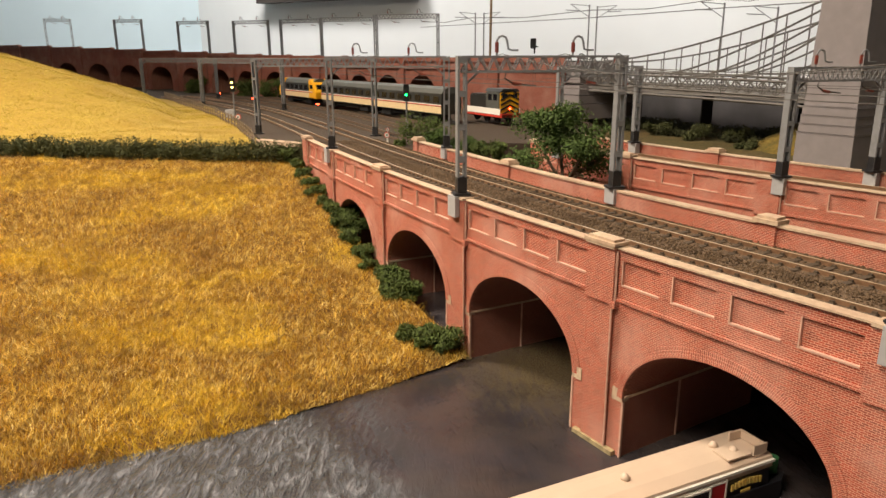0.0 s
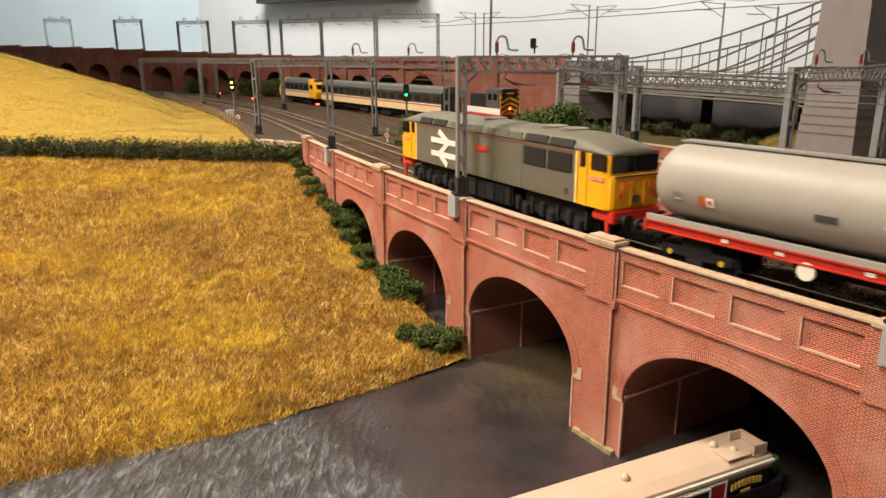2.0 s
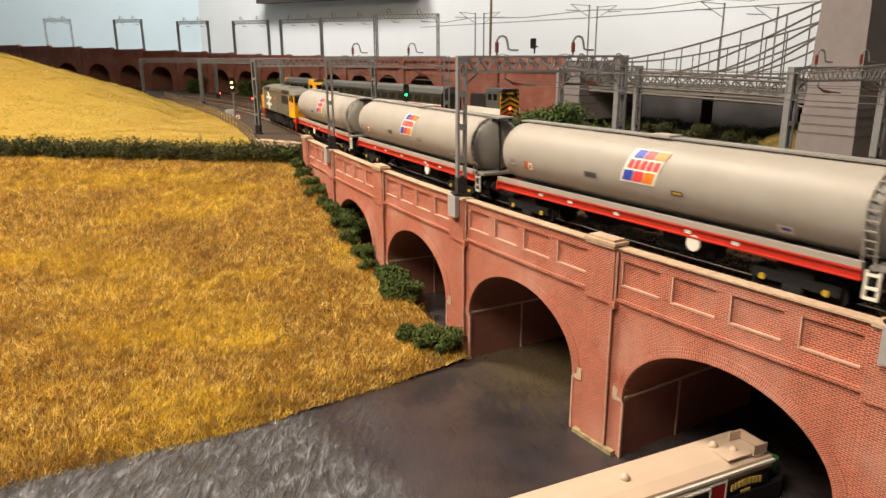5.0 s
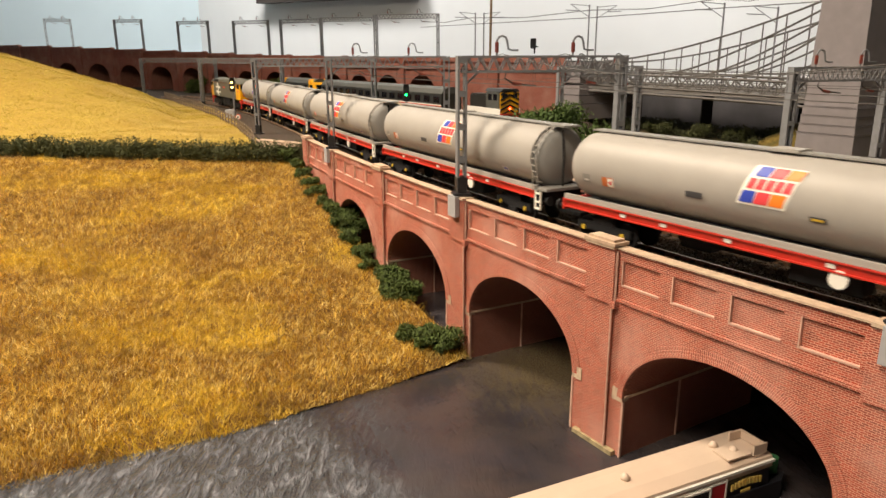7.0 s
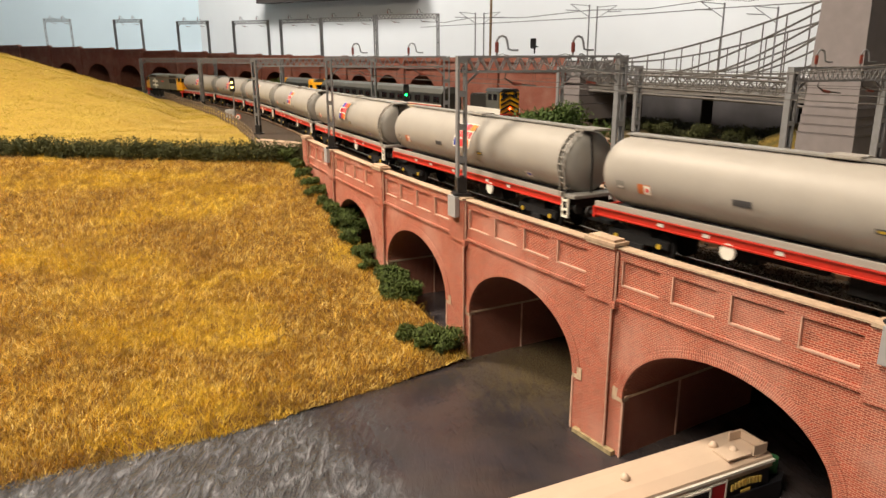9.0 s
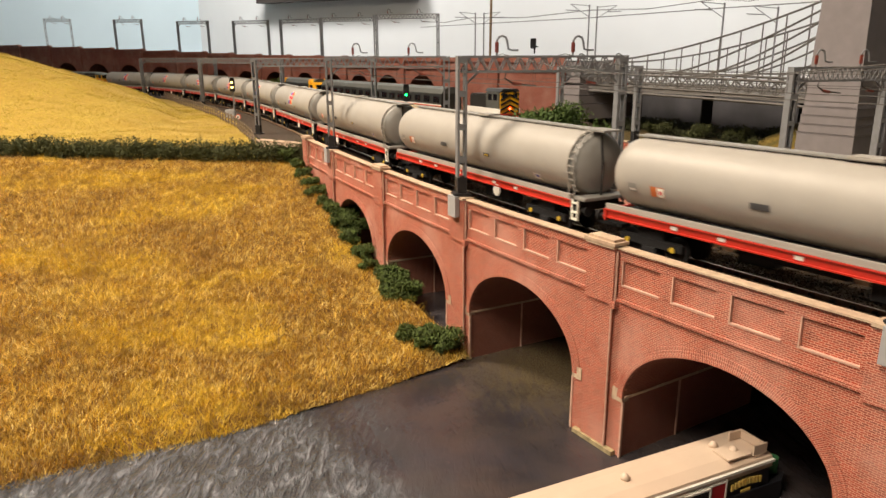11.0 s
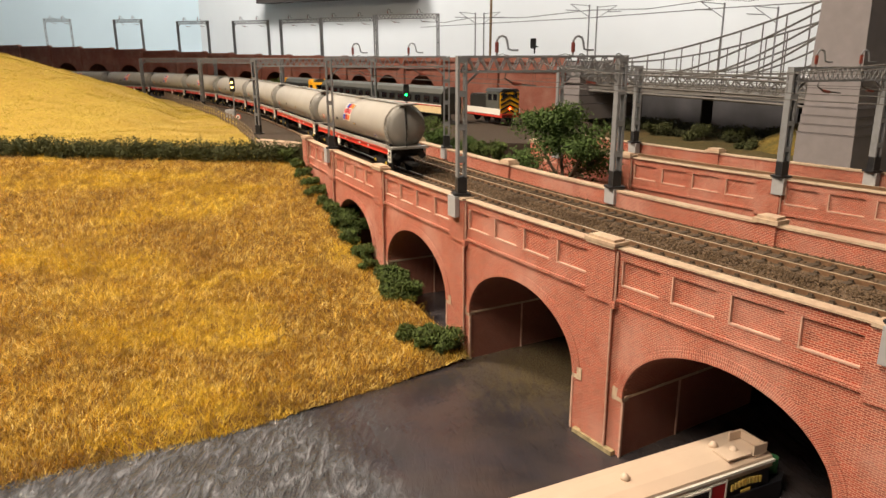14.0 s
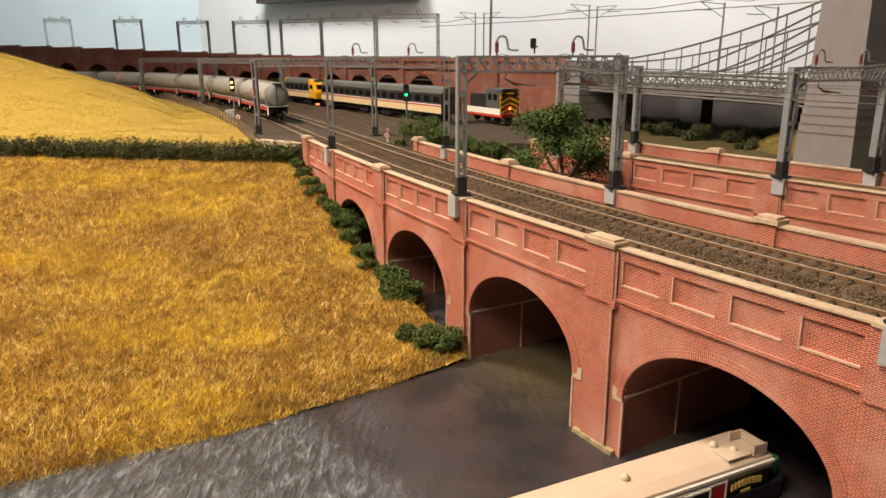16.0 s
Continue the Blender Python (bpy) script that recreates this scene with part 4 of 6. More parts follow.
for lat in (0.022, 0.066):
    tube(bm, [REAR.put(s, lat, 0.074) for s in np.linspace(s_mast - 0.25, s_mast + 0.3, 16)], 0.00022, 4)
    tube(bm, [REAR.put(s, lat, 0.084) for s in np.linspace(s_mast - 0.25, s_mast + 0.3, 16)], 0.00022, 4)
tagged(part("overhead_wires", bm, DARKWIRE), "thin dark contact and catenary wires", "wires", kind="stuff")

# ---- high arcade with the upper line ----
ARC_PTS = [(1.15, 0.27), (1.28, 0.166), (1.62, -0.233), (1.95, -0.523), (2.6, -1.205), (3.1, -1.90)]
ARC = Line(list(np.polyfit([p[0] for p in ARC_PTS], [p[1] for p in ARC_PTS], 2)), 1.12, 3.3, 0.0, 1.0, 0.0, 1.0)
arc_y = lambda s: float(np.interp(s, ARC.s, ARC.p[:, 1]))


def arc_top(s):
    return float(np.interp(arc_y(s), [1.12, 1.6, 1.95, 2.6, 3.3], [0.094, 0.0965, 0.104, 0.131, 0.157]))


def arcade():
    v = thing("arcade_viaduct", "long red brick arcade carrying the upper line, dark open arches", "viaduct", kind="structure")
    bays = [0.128, 0.28, 0.43, 0.545, 0.648, 0.744, 0.85, 0.97, 1.11, 1.247, 1.39, 1.566, 1.77, 1.99, 2.235, 2.49, 2.77, 3.07]
    for a, b in zip(bays, bays[1:]):
        m = 0.17 * (b - a)
        o = (a + m, b - m)
        drop = 0.030 + 0.012 * a
        blank = a < 0.4
        bm = bmesh.new()
        uv = bm.loops.layers.uv.verify()
        ss = [a] + ([] if blank else [o[0]] + [(o[0] + o[1]) / 2 - (o[1] - o[0]) / 2 * math.cos(math.pi * k / 16) for k in range(17)] + [o[1]]) + [b]
        cols = []
        for j, s in enumerate(ss):
            low = -0.004
            if not blank and 2 <= j <= len(ss) - 3:
                low = arch_z(s, *o, arc_top(s) - drop, 0.030)
            cols.append((s, low, arc_top(s) - 0.006))
        for (s, l0, t0), (t, l1, t1) in zip(cols, cols[1:]):
            if t - s < 1e-7:
                continue
            q = [bm.verts.new(ARC.put(s, 0, l0)), bm.verts.new(ARC.put(t, 0, l1)), bm.verts.new(ARC.put(t, 0, t1)), bm.verts.new(ARC.put(s, 0, t0))]
            f = bm.faces.new(q)
            for lp, (u, w) in zip(f.loops, ((s, l0), (t, l1), (t, t1), (s, t0))):
                lp[uv].uv = (u, w)
        part("arcade_bay", bm, BRICK_FAR, v)
        z = arc_top((a + b) / 2)
        part("arcade_string", bar_along(ARC, a, b, -0.004, 0.001, z - 0.023, z - 0.020), BRICK_FAR, v)
        part("arcade_coping", bar_along(ARC, a, b, -0.004, 0.010, z - 0.008, z), BRICK_FAR, v)
        part("arcade_pier", bar_along(ARC, a - 0.007, a + 0.007, -0.005, 0.001, -0.004, z + 0.0015), BRICK_FAR, v)
        if not blank:
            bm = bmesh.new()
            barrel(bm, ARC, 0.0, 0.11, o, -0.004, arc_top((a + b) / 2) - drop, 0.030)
            part("arch_barrel", bm, BRICK_SHADED, v)
    part("arcade_deck", bar_along(ARC, 0.128, b, 0.004, 0.115, 0.086, 0.089), BOARD, v)
    # board closing the arches; its dark colour stands in for the shade within
    part("arcade_back", bar_along(ARC, 0.128, b, 0.11, 0.116, -0.004, 0.088), BOARD, v)


arcade()
# portals of the upper line: plan places of the two masts, foot and top heights
UPPER = [((-1.600, 2.95), (-1.511, 2.98), 0.14, 0.249), ((-1.172, 2.62), (-1.067, 2.60), 0.125, 0.228), ((-0.896, 2.48), (-0.781, 2.44), 0.112, 0.215),
         ((-0.656, 2.30), (-0.535, 2.25), 0.106, 0.207), ((-0.470, 2.13), (-0.345, 2.08), 0.10, 0.202), ((-0.327, 1.98), (-0.175, 1.95), 0.098, 0.199), ((-0.160, 1.74), (-0.010, 1.70), 0.094, 0.193)]
for a, b, z0, z1 in UPPER:
    a, b = Vector((*a, 0)), Vector((*b, 0))
    portal("grey overhead line portal on the upper line", a, b, z0 - 0.03, z1, wires=True, feet=False)
# ---- stabled trains in the yard ----
def coach(name, label, m, length, nose=(), colour_roof=None):
    c = thing(name, label, "railway coach", "stabled express train", at=m)
    h2 = length / 2
    bm = bmesh.new()
    prism(bm, [(-0.0178, 0.012), (0.0178, 0.012), (0.0182, 0.03), (0.0172, 0.043), (-0.0172, 0.043), (-0.0182, 0.03)], "x", -h2, h2)
    body = part("body", bm, COACHGREY, c)
    bm = bmesh.new()
    prism(bm, [(-0.0172, 0.043), (0.0172, 0.043), (0.013, 0.0495), (0.005, 0.0525), (-0.005, 0.0525), (-0.013, 0.0495)], "x", -h2, h2)
    part("roof", bm, ROOFGREY, c)
    for sy in (-1, 1):
        part("lower_panel", B(((0, sy * 0.0183, 0.0185), (length * 0.998, 0.0006, 0.0100))), COACHCREAM, c, "cream lower body side")
        part("red_stripe", B(((0, sy * 0.01865, 0.0248), (length * 0.998, 0.0006, 0.0014))), COACHRED, c)
        part("white_stripe", B(((0, sy * 0.01865, 0.0263), (length * 0.998, 0.0006, 0.0012))), COACHWHITE, c)
        n = max(2, int(length / 0.026))
        for k in range(n):
            part("window", B(((-h2 + length * (k + 0.5) / n, sy * 0.0183, 0.0345), (0.017, 0.0006, 0.009)), bevel=0.0002), GLASSDARK, c, "dark window glass")
    for x in (-h2 + 0.04, h2 - 0.04):
        part("bogie", B(((x, 0, 0.006), (0.034, 0.028, 0.008)), ((x - 0.011, 0, 0.0055), (0.010, 0.022, 0.010)), ((x + 0.011, 0, 0.0055), (0.010, 0.022, 0.010))), BLACK, c)
    part("underframe", B(((0, 0, 0.009), (length * 0.45, 0.026, 0.007))), BLACK, c)
    for sx in nose:
        bm = bmesh.new()
        prism(bm, [(sx * h2, 0.012), (sx * (h2 + 0.016), 0.012), (sx * (h2 + 0.017), 0.026), (sx * (h2 + 0.004), 0.044), (sx * (h2 - 0.012), 0.0518), (sx * (h2 - 0.022), 0.0518), (sx * (h2 - 0.022), 0.012)], "y", -0.0188, 0.0188)
        bmesh.ops.bevel(bm, geom=bm.edges[:], offset=0.0015, segments=2, affect="EDGES")
        nb = part("nose", bm, CABYELLOW, c, "yellow cab nose")
        part("windscreen", B(((sx * (h2 + 0.0105), 0, 0.0365), (0.006, 0.028, 0.009))), GLASSDARK, nb)
        for sy in (-1, 1):
            part("cab_side_window", B(((sx * (h2 - 0.006), sy * 0.0190, 0.0365), (0.014, 0.0006, 0.008))), GLASSDARK, nb)
    return c


COACHGREY = mat("dark_grey_coach_paint", (0.026, 0.026, 0.024), 0.35, vary=0.1)
COACHCREAM = mat("cream_coach_paint", (0.70, 0.55, 0.32), 0.4, vary=0.06)
COACHRED = mat("red_stripe_paint", (0.55, 0.05, 0.03), 0.4, vary=0.05)
COACHWHITE = mat("white_stripe_paint", (0.8, 0.78, 0.72), 0.4, vary=0.05)
ROOFGREY = mat("coach_roof_grey", (0.085, 0.088, 0.08), 0.5, vary=0.12)
GLASSDARK = mat("dark_glazing", (0.008, 0.008, 0.010), 0.12, vary=0, coat=0.3)
CABYELLOW = mat("rail_yellow_paint", (0.83, 0.42, 0.012), 0.38, vary=0.05, scale=150)


def along(a, b, z=0.0):
    a, b = Vector((*a, z)), Vector((*b, z))
    d = b - a
    return Matrix.Translation((a + b) / 2) @ Matrix.Rotation(math.atan2(d.y, d.x), 4, "Z")


HST_A, HST_B = Vector((0.030, 1.052)), Vector((-0.385, 1.715))
hdir = (HST_B - HST_A).normalized()
p = lambda d: tuple(HST_A + hdir * d)
coach("passenger_coach", "grey and cream express coach with red stripe standing in the yard", along(p(0.030), p(0.260)), 0.228)
coach("passenger_coach", "grey and cream express coach with red stripe standing in the yard", along(p(0.265), p(0.495)), 0.228)
coach("power_car", "dark grey express power car with yellow cab nose", along(p(0.525), p(0.745)), 0.190, nose=(-1, 1))


def shunter(m):
    c = thing("shunting_locomotive", "grey shunting locomotive with yellow and black striped end", "locomotive", at=m)
    part("engine_hood", B(((0.022, 0, 0.028), (0.060, 0.022, 0.026)), bevel=0.002), COACHGREY, c)
    part("cab", B(((-0.026, 0, 0.030), (0.040, 0.034, 0.034)), bevel=0.002), ROOFGREY, c)
    bm = bmesh.new()
    prism(bm, [(-0.0172, 0.046), (0.0172, 0.046), (0.012, 0.0505), (-0.012, 0.0505)], "x", -0.048, -0.004)
    part("cab_roof", bm, COACHGREY, c)
    for sy in (-1, 1):
        part("white_side_band", B(((0, sy * 0.0176, 0.017), (0.098, 0.0006, 0.009))), COACHWHITE, c)
        part("red_side_band", B(((0, sy * 0.0177, 0.0105), (0.098, 0.0006, 0.003))), COACHRED, c)
        part("cab_window", B(((-0.034, sy * 0.0172, 0.038), (0.010, 0.0008, 0.009)), ((-0.019, sy * 0.0172, 0.038), (0.010, 0.0008, 0.009))), GLASSDARK, c)
        for x in (-0.03, 0.0, 0.03):
            bm = bmesh.new()
            tube(bm, [(x, sy * 0.008, 0.0085), (x, sy * 0.011, 0.0085)], 0.0085, 16)
            part("wheel", bm, BLACK, c)
    part("frame", B(((0, 0, 0.010), (0.104, 0.030, 0.005))), BLACK, c)
    back = part("cab_end", B(((-0.0470, 0, 0.0285), (0.0012, 0.033, 0.034))), CABYELLOW, c, "yellow cab end with black chevrons")
    for k in range(5):
        z = 0.012 + 0.0075 * k
        for sy in (-1, 1):
            part("chevron", rod(bmesh.new(), (-0.0478, 0, z + 0.0075), (-0.0478, sy * 0.016, z), 0.0022), BLACK, back, "black chevron stripe")
    part("end_window", B(((-0.0479, 0.009, 0.0405), (0.0008, 0.008, 0.006)), ((-0.0479, -0.009, 0.0405), (0.0008, 0.008, 0.006))), GLASSDARK, back)
    part("tail_lamp", B(((-0.0485, 0, 0.0215), (0.002, 0.003, 0.003)), bevel=0.0005), REDGLOW, back, "glowing red tail lamp")
    part("buffer_beam", B(((-0.050, 0, 0.0115), (0.004, 0.034, 0.006))), COACHRED, c)
    return c


REDGLOW = mat("red_signal_light", (0.6, 0.02, 0.01), 0.4, vary=0, glow=((1.0, 0.06, 0.02), 14.0))
GREENGLOW = mat("green_signal_light", (0.02, 0.6, 0.2), 0.4, vary=0, glow=((0.01, 1.0, 0.16), 9.0))
AMBERGLOW = mat("amber_signal_light", (0.7, 0.5, 0.1), 0.4, vary=0, glow=((1.0, 0.62, 0.16), 10.0))
shunter(Matrix.Translation((0.078, 1.105, 0)) @ Matrix.Rotation(math.radians(118), 4, "Z"))


def signal(place, h, label, lamps, turn=0.0):
    s = thing("colour_light_signal", label, "railway signal", "signals", at=Matrix.Translation(place) @ Matrix.Rotation(turn, 4, "Z"))
    bm = bmesh.new()
    tube(bm, [(0, 0.002, -0.001), (0, 0.002, h)], 0.0013, 6)
    part("post", bm, STEEL, s)
    part("head", B(((0, 0, h), (0.008, 0.004, 0.022)), bevel=0.0008), BLACK, s)
    part("hood", B(((0, -0.003, h + 0.0115), (0.0075, 0.005, 0.0012))), BLACK, s)
    for z, m in lamps:
        bm = bmesh.new()
        tube(bm, [(0, -0.0019, h + z), (0, -0.0032, h + z)], 0.0016, 10)
        part("lamp", bm, m, s, "lit signal lamp")
    part("base_cabinet", B(((0, 0.001, 0.001), (0.006, 0.006, 0.004))), STEEL, s)
    return s


signal((-0.352, 1.2, -0.0036), 0.056, "signal post showing two yellow lights", [(0.004, AMBERGLOW), (-0.004, AMBERGLOW)])
signal((-0.050, 0.985, -0.0036), 0.052, "signal showing a bright green light", [(-0.002, GREENGLOW)])
for x, y in ((-0.617, 1.98), (-0.455, 1.72), (-0.262, 1.50)):
    g = thing("ground_signal", "low ground signal with a red light", "railway signal", "ground signals", at=(x, y, -0.0036))
    part("case", B(((0, 0, 0.004), (0.010, 0.006, 0.009)), bevel=0.001), BLACK, g)
    part("lamp", B(((-0.0022, -0.0034, 0.005), (0.003, 0.001, 0.003)), ((0.0022, -0.0034, 0.005), (0.003, 0.001, 0.003)), bevel=0.0004), REDGLOW, g, "lit red lamps")


def disc_sign(place, h, r, label):
    s = thing("speed_sign", label, "sign", "trackside signs", at=place)
    bm = bmesh.new()
    tube(bm, [(0, 0.001, -0.001), (0, 0.001, h)], 0.0006, 5)
    part("post", bm, COACHWHITE, s)
    bm = bmesh.new()
    tube(bm, [(0, 0, h), (0, -0.0008, h)], r, 16)
    part("disc", bm, COACHRED, s, "red rimmed disc")
    bm = bmesh.new()
    tube(bm, [(0, -0.0009, h), (0, -0.0012, h)], r * 0.75, 16)
    part("disc_face", bm, COACHWHITE, s, "white disc face")
    part("figure", B(((0, -0.0014, h), (r * 0.5, 0.0002, r * 0.5))), BLACK, s)
    return s


disc_sign((-0.067, 0.845, -0.0036), 0.010, 0.0034, "small round red rimmed speed sign")
disc_sign((-0.066, 0.845, -0.0036), 0.0165, 0.0022, "small square red topped speed board")
disc_sign((-0.336, 1.165, -0.0036), 0.006, 0.0045, "round white sign beside the line")
g = thing("relay_cabinet", "pale grey trackside cabinet", "cabinet", at=(-0.365, 1.22, -0.0036))
part("case", B(((0, 0, 0.007), (0.016, 0.012, 0.014)), bevel=0.001), GREYBLOCK, g)

# ---- hedge, fence, bushes, trees ----
hedge = thing("hedge", "low dark green hedge between the two fields", "hedge")
rng = random.Random(9)
for k in range(30):
    bm = bmesh.new()
    for j in range(5):
        f = (k * 5 + j) / 149
        x, y = -0.640 + 0.487 * f + rng.uniform(-0.002, 0.002), 0.892 - 0.090 * f + rng.uniform(-0.003, 0.003)
        leaves(bm, rng, (x, y, land_z(x, y) + 0.0090), (0.008, 0.007, 0.0125 + rng.uniform(-0.004, 0.004)), 260, 0.0014)
    part("hedge_clump", bm, LEAF2, hedge)

fence = thing("post_and_rail_fence", "weathered grey wooden post and rail fence", "fence")
FENCE = list(zip(FENCE_X, FENCE_Y))[::-1]
fpts = []
for (x0, y0), (x1, y1) in zip(FENCE, FENCE[1:]):
    n = max(2, round(math.dist((x0, y0), (x1, y1)) / 0.024))
    fpts += [(x0 + (x1 - x0) * k / n, y0 + (y1 - y0) * k / n) for k in range(n)]
fz = lambda x, y: land_z(x, y) + 0.0005
WOODGREY = mat("weathered_fence_wood", (0.17, 0.125, 0.085), 0.85, vary=0.3, scale=400)
for (x, y), (u, v) in zip(fpts, fpts[1:]):
    part("post", B(((x, y, fz(x, y) + 0.008), (0.0018, 0.0018, 0.0175))), WOODGREY, fence)
    for h in (0.004, 0.009, 0.0145):
        part("rail", rod(bmesh.new(), (x, y, fz(x, y) + h), (u, v, fz(u, v) + h), 0.0013), WOODGREY, fence)
flat("path_edge", [(-0.222, 0.860), (-0.150, 0.812), (-0.158, 0.806), (-0.226, 0.850)], 0.001, STONE, "pale edging beside the line end", 0.012)

for i, (s, l, z, size) in enumerate([(0.305, -0.046, -0.093, 0.016), (0.325, -0.058, -0.091, 0.014), (0.318, -0.050, -0.091, 0.012), (0.385, -0.036, -0.085, 0.012), (0.405, -0.036, -0.084, 0.013), (0.425, -0.034, -0.080, 0.011), (0.47, -0.040, -0.073, 0.012), (0.50, -0.040, -0.066, 0.011), (0.535, -0.036, -0.060, 0.014), (0.56, -0.038, -0.054, 0.012), (0.585, -0.038, -0.048, 0.010), (0.61, -0.040, -0.042, 0.012), (0.635, -0.040, -0.036, 0.011), (0.66, -0.042, -0.030, 0.010), (0.69, -0.044, -0.024, 0.010), (0.71, -0.048, -0.018, 0.012), (0.72, -0.054, -0.014, 0.010), (0.395, -0.040, -0.086, 0.014), (0.415, -0.030, -0.083, 0.012), (0.52, -0.036, -0.064, 0.013), (0.55, -0.030, -0.060, 0.016), (0.535, -0.022, -0.062, 0.016), (0.57, -0.034, -0.052, 0.012), (0.45, -0.042, -0.078, 0.010), (0.31, -0.056, -0.092, 0.012), (0.333, -0.062, -0.091, 0.010)]):
    q = MAIN.put(s, l, 0)
    bush((q.x, q.y, z), size * (0.92 if s < 0.35 else 1.12), seed=20 + i, n=10, leaf=0.0011)
tree((0.110, 0.625, -0.045), 0.094, 0.050, "leafy green model tree with bare lower limbs", 4)
for i, (x, y, z, size) in enumerate([(0.16, 0.56, -0.044, 0.03), (0.12, 0.62, -0.044, 0.03), (0.05, 0.74, -0.01, 0.022), (0.0, 0.80, -0.005, 0.026), (-0.022, 0.83, -0.0036, 0.036), (0.03, 0.78, -0.01, 0.022), (-0.05, 0.82, -0.0036, 0.008), (0.135, 1.02, -0.0036, 0.024), (0.16, 1.0, -0.0036, 0.030), (0.14, 0.97, -0.0036, 0.02), (0.20, 0.66, -0.044, 0.02)]):
    bush((x, y, z), size, seed=60 + i, n=8, material=LEAF_TREE if i % 2 else LEAF)
for i, (s, size) in enumerate([(0.62, 0.05), (0.75, 0.055), (0.88, 0.045), (1.02, 0.05), (1.15, 0.05), (1.4, 0.05)]):
    q = ARC.put(s, -0.012, -0.004)
    bush(q, size, "green bush in front of a dark arch", seed=80 + i, n=8, leaf=0.003)

# ---- suspension bridge ----
BA, BB = Vector((0.225, 1.21)), Vector((0.452, 0.84))
bdir = (BB - BA).normalized()
bn = Vector((-bdir.y, bdir.x))
bridge = thing("suspension_bridge", "grey suspension footbridge with linked chains and trussed deck", "bridge")
L = (BB - BA).length
bp3 = lambda u, o, z: Vector((*(BA + bdir * (L * u) + bn * o), z - 0.004 - 0.006 * u * u))   # deck falls towards the tower
bm = bmesh.new()
rows = []
for k in range(12):
    u = -0.05 + 1.35 * k / 11
    rows.append([bm.verts.new(bp3(u, o, z)) for o, z in ((0.0, 0.050), (0.0, 0.054), (0.13, 0.054), (0.13, 0.050))])
for a, b in zip(rows, rows[1:]):
    for k in range(4):
        bm.faces.new((a[k], a[(k + 1) % 4], b[(k + 1) % 4], b[k]))
bm.faces.new(rows[0][::-1])
bm.faces.new(rows[-1])
part("deck", bm, BRIDGEGREY, bridge)
for o in (0.0, 0.10):
    for z in (0.046, 0.0555, 0.0735):
        part("chord", tube(bmesh.new(), [bp3(-0.05 + 1.35 * k / 8, o, z) for k in range(9)], 0.0018, 4), BRIDGEGREY, bridge)
    for k in range(30):
        u0, u1 = -0.05 + 1.35 * k / 30, -0.05 + 1.35 * (k + 1) / 30
        br = rod(bmesh.new(), bp3(u0, o, 0.0555), bp3(u1, o, 0.0725), 0.0013)
        rod(br, bp3(u0, o, 0.0725), bp3(u1, o, 0.0555), 0.0013)
        rod(br, bp3(u0, o, 0.054), bp3(u0, o, 0.0735), 0.0013)
        part("truss_panel", br, BRIDGEGREY, bridge)
    # each chain leaves the deck a little nearer to the tower than the one above
    for u_low, z_low, z_high in ((0.0, 0.0905, 0.1745), (0.44, 0.0765, 0.167), (0.58, 0.0765, 0.155), (0.70, 0.0765, 0.140)):
        zc = lambda u: z_low + (z_high - z_low) * ((u - u_low) / (1 - u_low)) ** (1.9 if u_low == 0 else 1.35)
        steps = [u_low + (1 - u_low) * k / 10 for k in range(11)]
        part("chain", tube(bmesh.new(), [bp3(u, o, zc(u)) for u in steps], 0.0013, 4), BRIDGEGREY, bridge)
    for k in range(1, 15):
        u = k / 14
        part("hanger", rod(bmesh.new(), bp3(u, o, 0.0735), bp3(u, o, 0.0905 + 0.084 * u ** 1.9), 0.0013), BRIDGEGREY, bridge)
    part("handrail", rod(bmesh.new(), bp3(-0.05, o, 0.0815), bp3(1.3, o, 0.0815), 0.0012), BRIDGEGREY, bridge)

tower = thing("bridge_tower", "tall lilac grey stone bridge tower with plinth mouldings", "tower")
TC = Vector((0.409, 0.70))
td, tn = Vector((-0.53, 0.85)), Vector((0.85, 0.53))


def tower_block(z0, z1, g0, g1, name="shaft"):
    bm = bmesh.new()
    rows = []
    for z, g in ((z0, g0), (z1, g1)):
        pts = [TC - td * g - tn * g, TC + td * (0.055 + g) - tn * g, TC + td * (0.055 + g) + tn * (0.11 + g), TC - td * g + tn * (0.11 + g)]
        rows.append([bm.verts.new((q.x, q.y, z)) for q in pts])
    for k in range(4):
        bm.faces.new((rows[0][k], rows[0][(k + 1) % 4], rows[1][(k + 1) % 4], rows[1][k]))
    bm.faces.new(rows[0][::-1])
    bm.faces.new(rows[1])
    bmesh.ops.recalc_face_normals(bm, faces=bm.faces[:])
    return part(name, bm, TOWERGREY, tower)


tower_block(-0.03, 0.0185, 0.0030, 0.0026, "plinth")
tower_block(0.0195, 0.0275, 0.0020, 0.0020, "plinth")
tower_block(0.0285, 0.0365, 0.0014, 0.0014, "plinth")
tower_block(0.0375, 0.0455, 0.0008, 0.0008, "plinth")
for z in (0.0185, 0.0275, 0.0365, 0.0455):
    tower_block(z, z + 0.0005, 0.0032 - (z - 0.0185) * 0.07, 0.0032 - (z - 0.0185) * 0.07, "moulding")
    tower_block(z + 0.0005, z + 0.0010, -0.0006, -0.0006, "joint")
tower_block(0.0465, 0.26, 0.0, -0.006)
abut = thing("bridge_abutment", "grey banded stone abutment of the bridge", "abutment")
AM = along(tuple(BA - bdir * 0.03 + Vector((0.012, 0))), tuple(BA + bdir * 0.03 + Vector((0.012, 0))))
